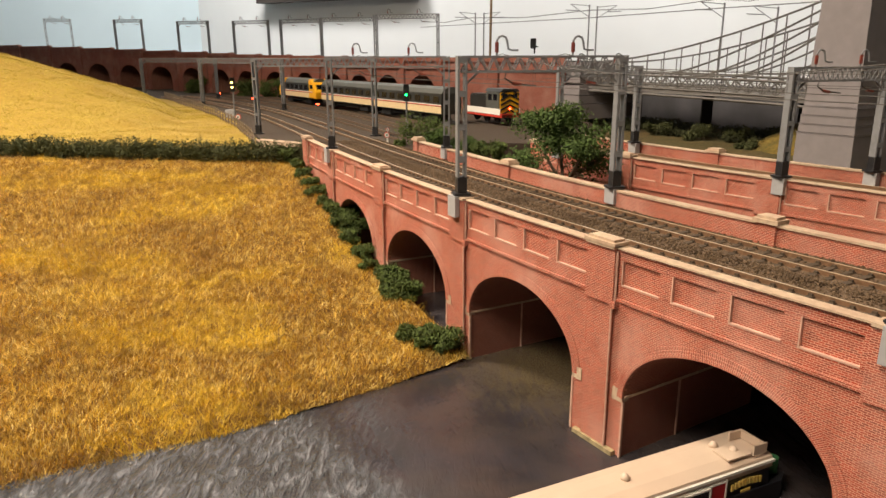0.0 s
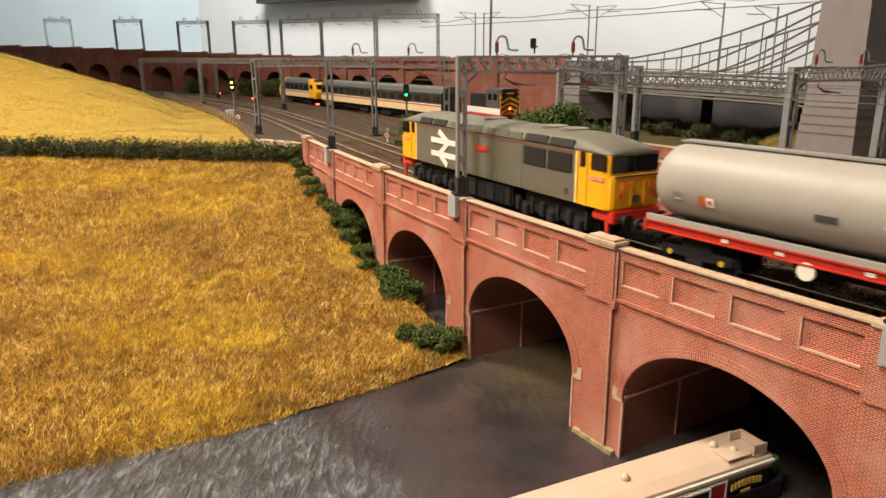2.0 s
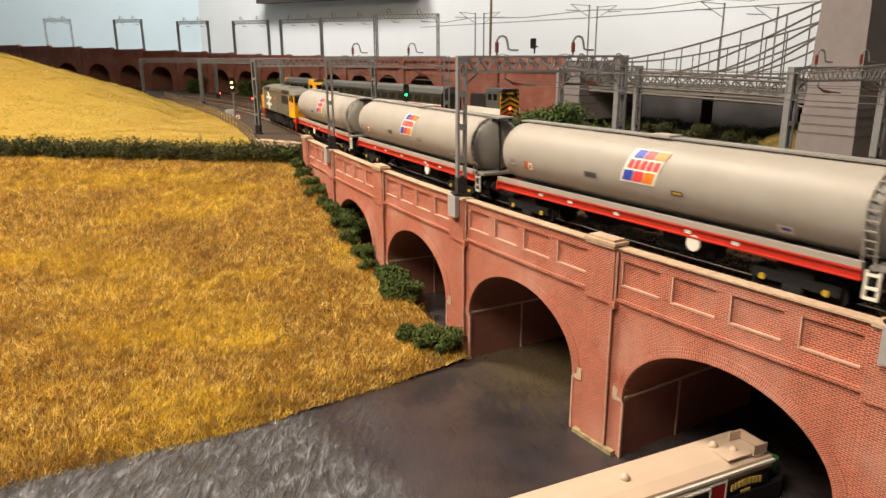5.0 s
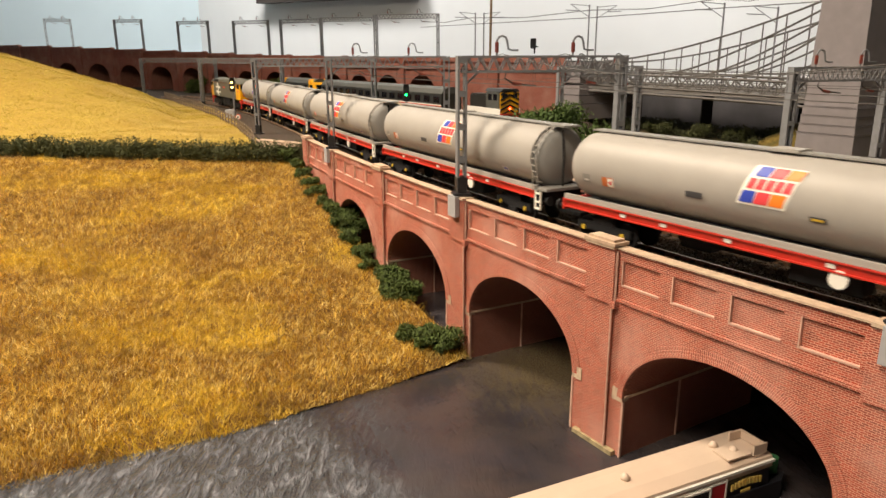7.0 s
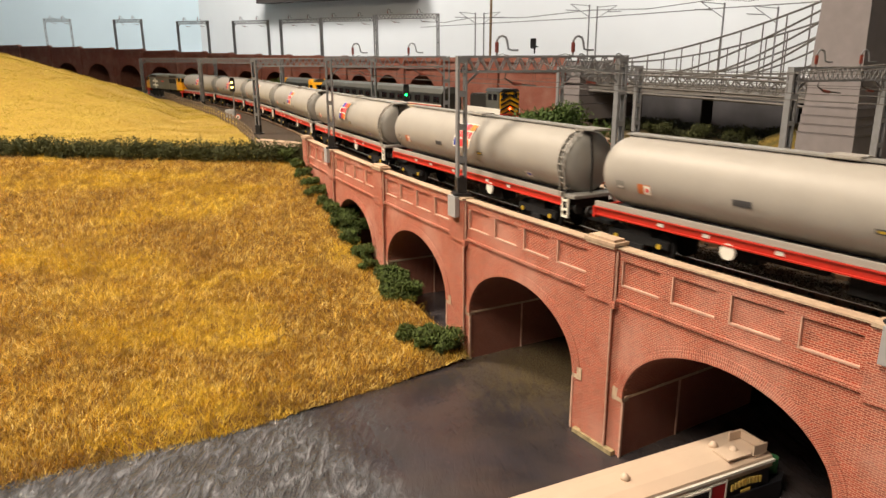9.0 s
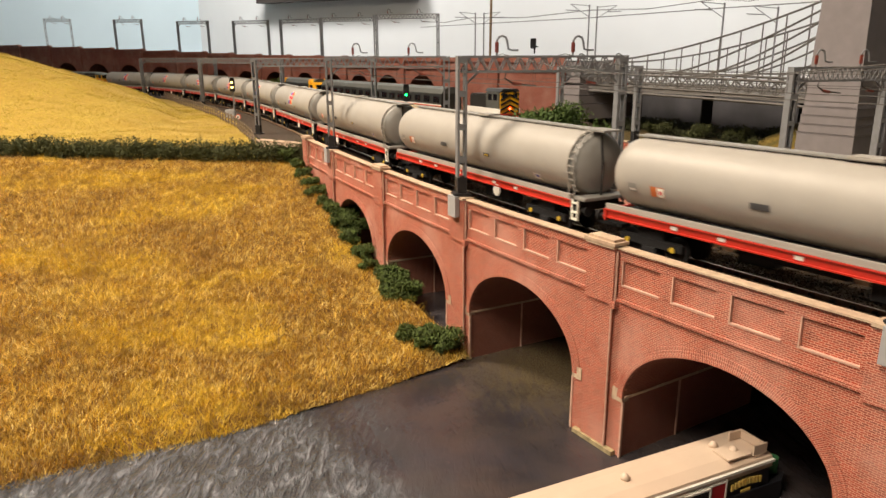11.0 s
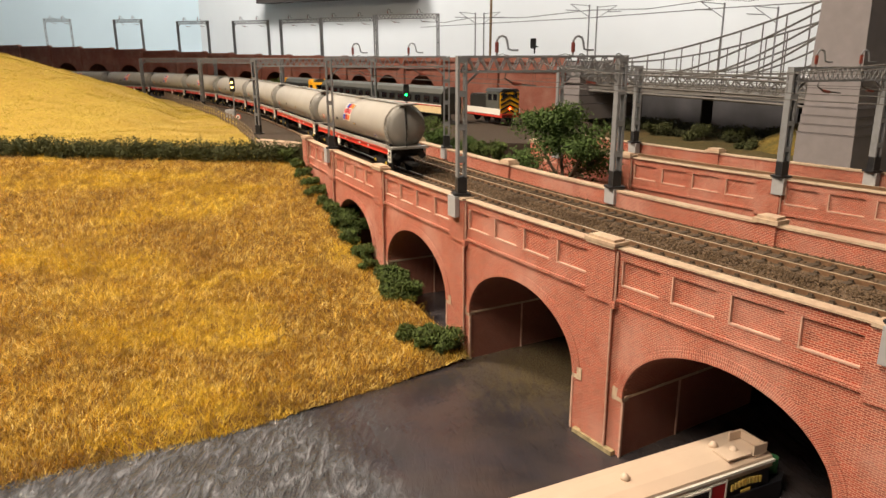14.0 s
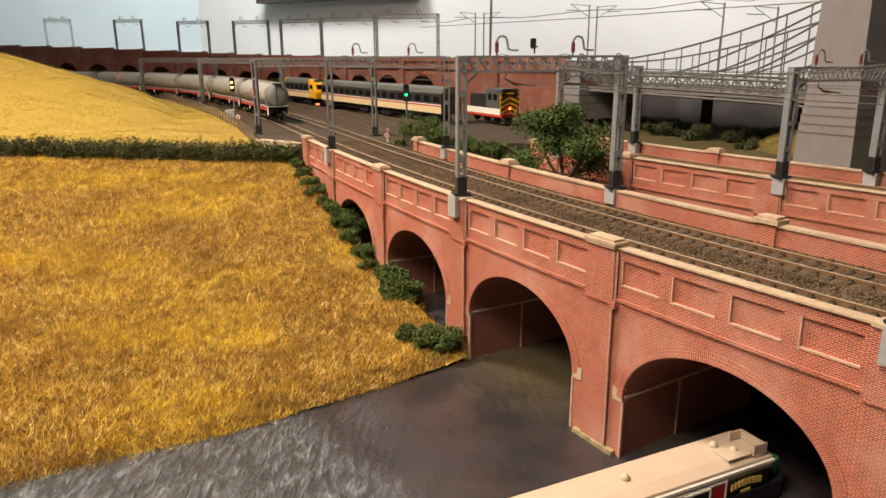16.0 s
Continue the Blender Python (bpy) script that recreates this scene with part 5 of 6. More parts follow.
for z0, z1, g in ((-0.004, 0.020, 0.004), (0.021, 0.034, 0.002), (0.035, 0.050, 0.0), (0.0545, 0.088, -0.008)):
    bm = bmesh.new()
    box(bm, (0, 0.03, (z0 + z1) / 2), (0.05 + 2 * g, 0.12 + 2 * g, z1 - z0))
    bm.transform(AM)
    part("course", bm, TOWERGREY, abut)
for u, w in ((0.10, 0.006), (0.42, 0.016), (0.78, 0.006)):
    part("trestle_post", B((tuple(bp3(u, 0.11, 0) + Vector((0, 0, 0.018))), (w, 0.006, 0.076))), BLACK, bridge, "black trestle post under the deck")
bm = bmesh.new()
rows = []
for i in range(25):
    rows.append([])
    for j in range(25):
        x, y = 0.36 + 0.30 * i / 24, 0.80 + 0.26 * j / 24
        r = min(1.0, math.hypot((x - 0.53) / 0.15, (y - 0.92) / 0.13))
        z = -0.026 + 0.056 * (1 - r * r * (3 - 2 * r)) + 0.006 * noise.noise((x * 40, y * 40, 2)) * (1 - r)
        rows[-1].append(bm.verts.new((x, y, z)))
for a, b in zip(rows, rows[1:]):
    for k in range(24):
        bm.faces.new((a[k], b[k], b[k + 1], a[k + 1]))
# scrub in a darker green that paints in the shade below the deck
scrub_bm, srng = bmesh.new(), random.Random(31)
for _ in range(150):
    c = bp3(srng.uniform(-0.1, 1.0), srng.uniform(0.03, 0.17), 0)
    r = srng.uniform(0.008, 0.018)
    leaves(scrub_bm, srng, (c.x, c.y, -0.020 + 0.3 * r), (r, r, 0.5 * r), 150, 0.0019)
tagged(part("scrub_tufts", scrub_bm, mat("shaded_scrub", (0.030, 0.034, 0.010), 0.95, vary=0.5, scale=200)), "low scrub growing under the bridge, its green darkened for shade", "scrub", kind="stuff")
bank = mat("dry_bank_turf", (0.20, 0.135, 0.022), 0.95, vary=0.5, scale=300, bump=0.002, bscale=300, vary2=0.6, scale2=35, dirt=(0.045, 0.05, 0.012))
tagged(part("ground_bank", bm, bank, smooth=True), "dry olive and gold grass bank under the bridge", "bank", kind="structure")
# board colour kept dark to give the shade under the deck
void = mat("shaded_void_board", (0.075, 0.075, 0.085), 0.95, vary=0.3, scale=20)
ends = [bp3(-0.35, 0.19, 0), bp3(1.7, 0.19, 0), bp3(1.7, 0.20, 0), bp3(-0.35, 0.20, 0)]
flat("backdrop_under_bridge", [(v.x, v.y) for v in ends], 0.049, void, "boarding behind the bridge, coloured dark for the shade under the deck", 0.075)
for i, (x, y, size) in enumerate([(0.37, 1.03, 0.024), (0.42, 1.00, 0.022), (0.47, 0.95, 0.026), (0.53, 0.91, 0.028), (0.40, 0.92, 0.016), (0.33, 1.09, 0.022), (0.46, 0.86, 0.016)]):
    bush((x, y, -0.022), size, "low dark scrub bush under the bridge", seed=120 + i, n=8, material=LEAF2)


def cantilever_mast(x, y, z0, h, side, label="thin grey mast with a cantilever arm"):
    c = thing("cantilever_mast", label, "mast", "cantilever masts", at=(x, y, z0))
    bm = bmesh.new()
    tube(bm, [(0, 0, 0), (0, 0, h)], 0.0013, 6)
    part("pole", bm, STEEL, c)
    bm = bmesh.new()
    tube(bm, [(0, 0, h - 0.002), (side * 0.034, 0, h + 0.001)], 0.0006, 5)
    tube(bm, [(0, 0, h - 0.021), (side * 0.034, 0, h + 0.001)], 0.0006, 5)
    tube(bm, [(side * 0.018, 0, h - 0.010), (side * 0.042, 0, h - 0.009)], 0.0007, 5)
    part("cantilever_arm", bm, STEEL, c)
    return c


for x, y, zt, sd in ((0.070, 1.55, 0.186, -1), (0.088, 1.55, 0.186, 1), (0.262, 1.31, 0.185, -1), (0.274, 1.30, 0.182, 1), (0.404, 1.055, 0.170, -1), (0.452, 0.99, 0.160, -1)):
    cantilever_mast(x, y, 0.05, zt - 0.05, sd)
bm = bmesh.new()
WX = [(-0.05, 1.70), (0.06, 1.55), (0.265, 1.305), (0.40, 1.055), (0.46, 0.97), (0.60, 0.75)]
for o in (0.0, 0.02):
    for (x0, y0), (x1, y1) in zip(WX, WX[1:]):
        for z in (0.163, 0.176):
            tube(bm, [(x0, y0 + o, z), ((x0 + x1) / 2, (y0 + y1) / 2 + o, z - (0.006 if z > 0.17 else 0)), (x1, y1 + o, z)], 0.0003, 4)
tagged(part("upper_wires", bm, DARKWIRE), "thin wires of the upper line", "wires", kind="stuff")
pole = thing("wooden_pole", "slim brown upright pole against the wall", "pole", at=(0.105, 1.60, 0.05))
bm = bmesh.new()
tube(bm, [(0, 0, 0), (0.002, 0, 0.25)], 0.0026, 8)
part("pole_shaft", bm, mat("brown_pole", (0.25, 0.17, 0.09), 0.7, vary=0.2), pole)
hang = thing("hanging_box", "small black box hanging on the wall", "box", at=(0.185, 1.48, 0.122))
part("case", B(((0, 0, 0), (0.011, 0.008, 0.020)), bevel=0.001), BLACK, hang)
part("bracket", B(((0.004, 0, -0.006), (0.012, 0.002, 0.002)), ((0.003, 0, -0.014), (0.003, 0.002, 0.012))), BLACK, hang)

shelf = thing("wall_shelf", "dark shelf edge high on the room wall", "shelf")
bm = bmesh.new()
prism(bm, [(-1.02, 4.28), (-0.10, 3.73), (-0.14, 3.66), (-1.06, 4.21)], "z", 0.392, 0.46)
part("board", bm, DARKWOOD, shelf)

# ---- narrowboat ----
boat = thing("narrowboat", "model narrowboat with cream roof and red and black side panels", "boat", at=along((0.1432, 0.2895), (-0.0448, 0.201)))
CREAM = mat("cream_roof_paint", (0.56, 0.44, 0.34), 0.45, vary=0.04, scale=60)
BOATRED = mat("boat_red_paint", (0.42, 0.015, 0.02), 0.35, vary=0.06)
BOATBLACK = mat("boat_black_paint", (0.012, 0.012, 0.016), 0.3, vary=0.1)
BOATGREEN = mat("boat_green_paint", (0.03, 0.16, 0.05), 0.4, vary=0.1)
GOLD = mat("gold_lettering", (0.55, 0.40, 0.10), 0.5, vary=0.05)
bm = bmesh.new()
prism(bm, [(-0.0125, -0.082), (0.0125, -0.082), (0.0118, -0.0768), (0.006, -0.0752), (0, -0.0748), (-0.006, -0.0752), (-0.0118, -0.0768)], "x", -0.104, 0.09)
part("roof", bm, CREAM, boat, "smooth cream cabin roof")
bm = bmesh.new()
prism(bm, [(-0.0132, -0.0795), (0.0132, -0.0795), (0.0132, -0.0782), (-0.0132, -0.0782)], "x", -0.1045, 0.09)
part("roof_edge", bm, COACHWHITE, boat, "white painted roof edge")
bm = bmesh.new()
prism(bm, [(-0.0126, -0.098), (0.0126, -0.098), (0.0119, -0.0795), (-0.0119, -0.0795)], "x", -0.103, 0.09)
part("cabin_side", bm, BOATBLACK, boat)
bm = bmesh.new()
prism(bm, [(-0.116, -0.0100), (-0.110, -0.0135), (0.09, -0.0137), (0.09, 0.0137), (-0.110, 0.0135), (-0.116, 0.0100)], "z", -0.1015, -0.0905)
part("hull", bm, BOATBLACK, boat)
# the boat's own far end points to the arch; its +y or -y side faces the camera
for sy in (-1, 1):
    part("red_panel", B(((-0.054, sy * 0.0127, -0.0875), (0.042, 0.0008, 0.012))), BOATRED, boat, "red side panel with cream lining")
    part("panel_lining", B(((-0.0755, sy * 0.0128, -0.0875), (0.0008, 0.0009, 0.0135)), ((-0.0325, sy * 0.0128, -0.0875), (0.0008, 0.0009, 0.0135)), ((-0.054, sy * 0.0128, -0.0815), (0.043, 0.0009, 0.0008))), COACHWHITE, boat)
    w = part("cabin_window", B(((-0.058, sy * 0.0131, -0.0865), (0.015, 0.0008, 0.008)), bevel=0.0003), GLASSDARK, boat)
    part("window_frame", B(((-0.058, sy * 0.0133, -0.0822), (0.0165, 0.001, 0.0009)), ((-0.0658, sy * 0.0133, -0.0865), (0.0009, 0.001, 0.0095)), ((-0.0502, sy * 0.0133, -0.0865), (0.0009, 0.001, 0.0095))), COACHWHITE, w)
    for k in range(9):
        part("name_bar", B(((-0.0965 + 0.0021 * k, sy * 0.0128, -0.0862 + 0.0011 * math.sin(math.pi * k / 8)), (0.0013, 0.0008, 0.0030))), GOLD, boat)
    part("name_scroll", B(((-0.088, sy * 0.0128, -0.0895), (0.006, 0.0007, 0.0018)), bevel=0.0003), GOLD, boat)
part("hatch_rail", B(((-0.100, 0.004, -0.0725), (0.001, 0.014, 0.004)), ((-0.0965, 0.0108, -0.0722), (0.008, 0.001, 0.0046)), ((-0.0965, -0.0030, -0.0725), (0.008, 0.001, 0.004))), CREAM, boat, "cream hatch slide")
part("hatch_board", B(((-0.086, 0.005, -0.0743), (0.014, 0.010, 0.0008))), CREAM, boat)
for x, yy in ((-0.083, -0.003), (-0.030, 0.0), (0.01, 0.0), (-0.088, 0.004)):
    bm = bmesh.new()
    tube(bm, [(x, yy, -0.0752), (x, yy, -0.0738), (x, yy, -0.0728), (x, yy, -0.0722)], [0.0022, 0.0021, 0.0014, 0.0004], 12)
    part("mushroom_vent", bm, CREAM, boat, smooth=True)
for sy in (-1, 1):
    bm = bmesh.new()
    tube(bm, [(-0.112, sy * 0.006, -0.0905), (-0.112, sy * 0.006, -0.083)], 0.0028, 10)
    part("stern_can", bm, BOATGREEN, boat, "green painted can on the stern")
# ---- the moving freight train ----
LOCOGREY = mat("locomotive_grey", (0.135, 0.130, 0.100), 0.5, vary=0.05, scale=120, vary2=0.2, scale2=25)
LOCOROOF = mat("locomotive_roof_grey", (0.125, 0.122, 0.095), 0.6, vary=0.07, scale=120)
LOGOWHITE = mat("white_marking", (0.80, 0.78, 0.70), 0.5, vary=0.03)
LOCORED = mat("bright_red_paint", (0.58, 0.035, 0.02), 0.4, vary=0.08)
TANKGREY = mat("tank_silver_grey", (0.34, 0.32, 0.29), 0.50, 0.0, vary=0.05, scale=60, vary2=0.18, scale2=18)
TANKEND = mat("tank_end_grey", (0.24, 0.235, 0.22), 0.5, 0.0, vary=0.08, scale=60)
SOLERED = mat("solebar_red", (0.48, 0.030, 0.018), 0.4, vary=0.1, scale=200)
PALE = mat("pale_grey_plate", (0.62, 0.60, 0.56), 0.5, vary=0.06)
BLUE = mat("blue_marking", (0.03, 0.06, 0.42), 0.5, vary=0.03)
PINKRED = mat("red_marking", (0.72, 0.06, 0.07), 0.5, vary=0.03)
ORANGE = mat("orange_marking", (0.85, 0.22, 0.02), 0.5, vary=0.03)
YELLOWSPOT = mat("yellow_axlebox", (0.55, 0.37, 0.03), 0.5, vary=0.05)
TR, TZ = 0.0178, 0.0402


def on_tank(bm, x0, x1, a0, a1, lift=0.00025, slant=0.0, n=6):
    """A thin patch that hugs the near side of the tank between two angles above its side line."""
    rows = []
    for k in range(n + 1):
        a = math.radians(a0 + (a1 - a0) * k / n)
        y, z = (TR + lift) * math.cos(a), TZ + (TR + lift) * math.sin(a)
        o = slant * (k / n)
        rows.append((bm.verts.new((x0 + o, y, z)), bm.verts.new((x1 + o, y, z))))
    for (a, b), (c, d) in zip(rows, rows[1:]):
        bm.faces.new((a, c, d, b))
    return bm


def bogie(parent, x, spots):
    b = part("bogie", B(((x, 0.0112, 0.0088), (0.038, 0.0022, 0.0046)), ((x, -0.0112, 0.0088), (0.038, 0.0022, 0.0046)), ((x, 0, 0.0110), (0.016, 0.024, 0.0090)), ((x, 0.0122, 0.0050), (0.009, 0.0016, 0.004)), bevel=0.0005), BLACK, parent)
    for dx in (-0.0137, 0.0137):
        for sy in (-1, 1):
            bm = bmesh.new()
            tube(bm, [(x + dx, sy * 0.0072, 0.0068), (x + dx, sy * 0.0092, 0.0068)], 0.0068, 20)
            part("wheel", bm, BLACK, b)
            bm = bmesh.new()
            tube(bm, [(x + dx, sy * 0.0120, 0.0078), (x + dx, sy * 0.0130, 0.0078)], 0.0014, 8)
            part("axlebox_cap", bm, YELLOWSPOT, b, "yellow axlebox cover")
    return b


def wagon(logo, brake_x):
    w = thing("tank_wagon", "silver grey tank wagon on red underframe, " + ("striped side panel" if logo else "plain sided"), "tank wagon", "tank wagons of the train")
    bm = bmesh.new()
    prof = [(-0.1215, 0.0), (-0.1212, 0.35), (-0.1201, 0.65), (-0.1181, 0.87), (-0.1157, 0.965), (-0.1135, 0.99), (-0.1110, 1.0), (0.0985, 1.0), (0.1025, 0.985), (0.1060, 0.93), (0.1088, 0.82), (0.1108, 0.64), (0.1118, 0.35), (0.1121, 0.0)]
    rings = []
    for x, r in prof:
        rings.append([bm.verts.new((x, TR * max(r, 0.002) * math.cos(2 * math.pi * k / 40), TZ + TR * max(r, 0.002) * math.sin(2 * math.pi * k / 40))) for k in range(40)])
    for i, (a, b) in enumerate(zip(rings, rings[1:])):
        for k in range(40):
            f = bm.faces.new((a[k], b[k], b[(k + 1) % 40], a[(k + 1) % 40]))
            f.material_index = 1 if i < 5 else 0
    bmesh.ops.recalc_face_normals(bm, faces=bm.faces[:])
    tank = part("tank", bm, [TANKGREY, TANKEND], w, "smooth silver grey tank barrel", smooth=True)
    bm = bmesh.new()
    for x in (-0.1130,):
        ring = [(x, (TR + 0.0004) * math.cos(2 * math.pi * k / 40), TZ + (TR + 0.0004) * math.sin(2 * math.pi * k / 40)) for k in range(41)]
        tube(bm, ring, 0.0007, 5)
    part("end_ring", bm, TANKEND, tank)
    bm = B(((-0.003, 0, TZ + TR + 0.0008), (0.216, 0.0075, 0.0008)), ((-0.1185, 0, TZ + TR + 0.0008), (0.016, 0.012, 0.0010)))
    for k in range(12):
        box(bm, (-0.095 + 0.017 * k, 0, TZ + TR), (0.0012, 0.006, 0.0018))
    part("roof_walkway", bm, TANKEND, tank, "grey roof walkway")
    part("filler_hatch", B(((-0.004, 0, TZ + TR + 0.0012), (0.014, 0.010, 0.0016)), bevel=0.0004), TANKGREY, tank)
    # underframe
    for sy in (-1, 1):
        part("solebar", B(((0, sy * 0.0143, 0.0193), (0.226, 0.0012, 0.0040)), ((0, sy * 0.0149, 0.0212), (0.226, 0.0022, 0.0006)), ((0, sy * 0.0149, 0.0174), (0.226, 0.0022, 0.0006))), SOLERED, w, "bright red solebar")
        part("saddle_strip", B(((0, sy * 0.0142, 0.0229), (0.226, 0.0020, 0.0026))), TANKGREY, w)
        for x in (-0.060, -0.035, 0.01, 0.045, 0.07):
            part("solebar_plate", B(((x, sy * 0.0151, 0.0193), (0.0035, 0.0008, 0.0016))), PALE, w)
    part("centre_sill", B(((0, 0, 0.0180), (0.224, 0.018, 0.005))), BLACK, w)
    for x in (-0.1165, 0.113):
        part("headstock", B(((x, 0, 0.0185), (0.0022, 0.0315, 0.0062)), bevel=0.0004), BLACK if x < 0 else SOLERED, w)
        for sy in (-1, 1):
            bm = bmesh.new()
            sx = 1 if x > 0 else -1
            tube(bm, [(x, sy * 0.0115, 0.0165), (x + sx * 0.006, sy * 0.0115, 0.0165), (x + sx * 0.0062, sy * 0.0115, 0.0165), (x + sx * 0.0075, sy * 0.0115, 0.0165)], [0.0014, 0.0014, 0.003, 0.003], 10)
            part("buffer", bm, BLACK, w)
        part("coupling", B(((x + (0.009 if x > 0 else -0.009), 0, 0.0105), (0.020, 0.006, 0.002))), BLACK, w)
    part("end_platform", B(((-0.1212, 0, 0.0232), (0.0100, 0.033, 0.0018)), bevel=0.0003), TANKEND, w, "grey end platform")
    for x in (-0.086, 0.086):
        bogie(w, x, True)
    part("brake_gear", B(((-0.030, 0.004, 0.0115), (0.030, 0.010, 0.008)), ((0.02, 0.002, 0.0125), (0.05, 0.004, 0.003)), ((0.036, -0.003, 0.0115), (0.018, 0.010, 0.008)), bevel=0.0006), BLACK, w)
    for sy in (1, -1):
        bm = bmesh.new()
        tube(bm, [(brake_x, sy * 0.0146, 0.0146), (brake_x, sy * 0.0156, 0.0146)], 0.0037, 24)
        part("brake_wheel", bm, LOGOWHITE, w, "white handbrake disc")
        if sy > 0:
            bm = bmesh.new()
            for dx in (0.0, 0.0052):
                tube(bm, [(-0.1178 + dx * 0.9, sy * 0.0166, 0.022)] + [(-0.1178 + dx * 0.9, sy * (TR + 0.0012) * math.cos(math.radians(a)), TZ + (TR + 0.0012) * math.sin(math.radians(a))) for a in (-25, 0, 25, 50, 75)], 0.0004, 4)
            for k in range(11):
                a = math.radians(-45 + 11.5 * k)
                y, z = (TR + 0.0012) * math.cos(a), TZ + (TR + 0.0012) * math.sin(a)
                rod(bm, (-0.1178, sy * max(y, 0.0045), z), (-0.1130, sy * max(y, 0.0045), z), 0.00045)
            part("ladder", bm, TANKGREY, w, "grey end ladder")
        part("corner_step", B(((-0.1200, sy * 0.0158, 0.0165), (0.0008, 0.0012, 0.011)), ((-0.1152, sy * 0.0158, 0.0165), (0.0008, 0.0012, 0.011)), ((-0.1176, sy * 0.0158, 0.0115), (0.005, 0.0014, 0.001)), ((-0.1176, sy * 0.0158, 0.0155), (0.005, 0.0014, 0.001)), ((-0.1176, sy * 0.0158, 0.0205), (0.005, 0.0014, 0.001))), LOGOWHITE, w, "white corner step")
    bm = bmesh.new()
    tube(bm, [(-0.1222, 0.002, 0.024), (-0.1222, 0.002, TZ), (-0.120, 0.002, TZ + TR * 0.9)], 0.0006, 5)
    part("end_pipe", bm, BLACK, w)
    # markings on the near side
    if logo:
        part("panel_white", on_tank(bmesh.new(), -0.0155, 0.0065, -9, 47, 0.0003, -0.0050), LOGOWHITE, tank, "white marking panel")
        for k, m in enumerate((BLUE, PINKRED, ORANGE)):
            x1 = 0.0050 - 0.0066 * k
            part("panel_stripe", on_tank(bmesh.new(), x1 - 0.0060, x1, -6, 10, 0.0005, -0.0014), m, tank)
            part("panel_stripe", on_tank(bmesh.new(), x1 - 0.0105, x1 - 0.0045, 30, 45, 0.0005, -0.0014), m, tank)
        for k in range(5):
            x1 = 0.0025 - 0.0040 * k
            part("panel_bar", on_tank(bmesh.new(), x1 - 0.0031, x1, 13, 27, 0.0005, -0.0010, 3), PINKRED, tank)
    part("hazard_plate", on_tank(bmesh.new(), 0.0755, 0.0835, -24, -8, 0.0004), ORANGE_BROWN, tank, "orange hazard plate")
    part("hazard_plate", on_tank(bmesh.new(), 0.0755, 0.0795, -23, -9, 0.0006), LOGOWHITE, tank)
    part("hazard_plate", on_tank(bmesh.new(), 0.0766, 0.0784, -19, -13, 0.0007), PINKRED, tank)
    part("data_plate", on_tank(bmesh.new(), 0.0920, 0.0970, -22, -8, 0.0004), TANKEND, tank)
    part("data_mark", on_tank(bmesh.new(), 0.0925, 0.0960, -19, -16, 0.0005, n=2), PALE, tank)
    part("data_plate", on_tank(bmesh.new(), 0.0230, 0.0320, -14, -5, 0.0004), DARKPLATE, tank, "dark data plate")
    part("data_plate", on_tank(bmesh.new(), -0.0325, -0.0255, -16, -9, 0.0004), DARKPLATE, tank)
    part("data_mark", on_tank(bmesh.new(), -0.0315, -0.0265, -14, -11, 0.0005, n=2), YELLOWSPOT, tank)
    part("data_plate", on_tank(bmesh.new(), -0.0850, -0.0780, -42, -28, 0.0004), PALE, tank)
    part("data_mark", on_tank(bmesh.new(), -0.0840, -0.0800, -36, -31, 0.0005, n=2), BLUE, tank)
    return w


ORANGE_BROWN = mat("orange_brown_plate", (0.50, 0.13, 0.03), 0.5, vary=0.05)
DARKPLATE = mat("dark_plate", (0.06, 0.06, 0.065), 0.5, vary=0.05)


def ring_body(bm, stations):
    """A body lofted along x through outlines of (y, z)."""
    rows = [[bm.verts.new((x, y, z)) for y, z in o] for x, o in stations]
    n = len(rows[0])
    for a, b in zip(rows, rows[1:]):
        for k in range(n):
            bm.faces.new((a[k], a[(k + 1) % n], b[(k + 1) % n], b[k]))
    bm.faces.new(rows[0][::-1])
    bm.faces.new(rows[-1])
    bmesh.ops.recalc_face_normals(bm, faces=bm.faces[:])
    return bm


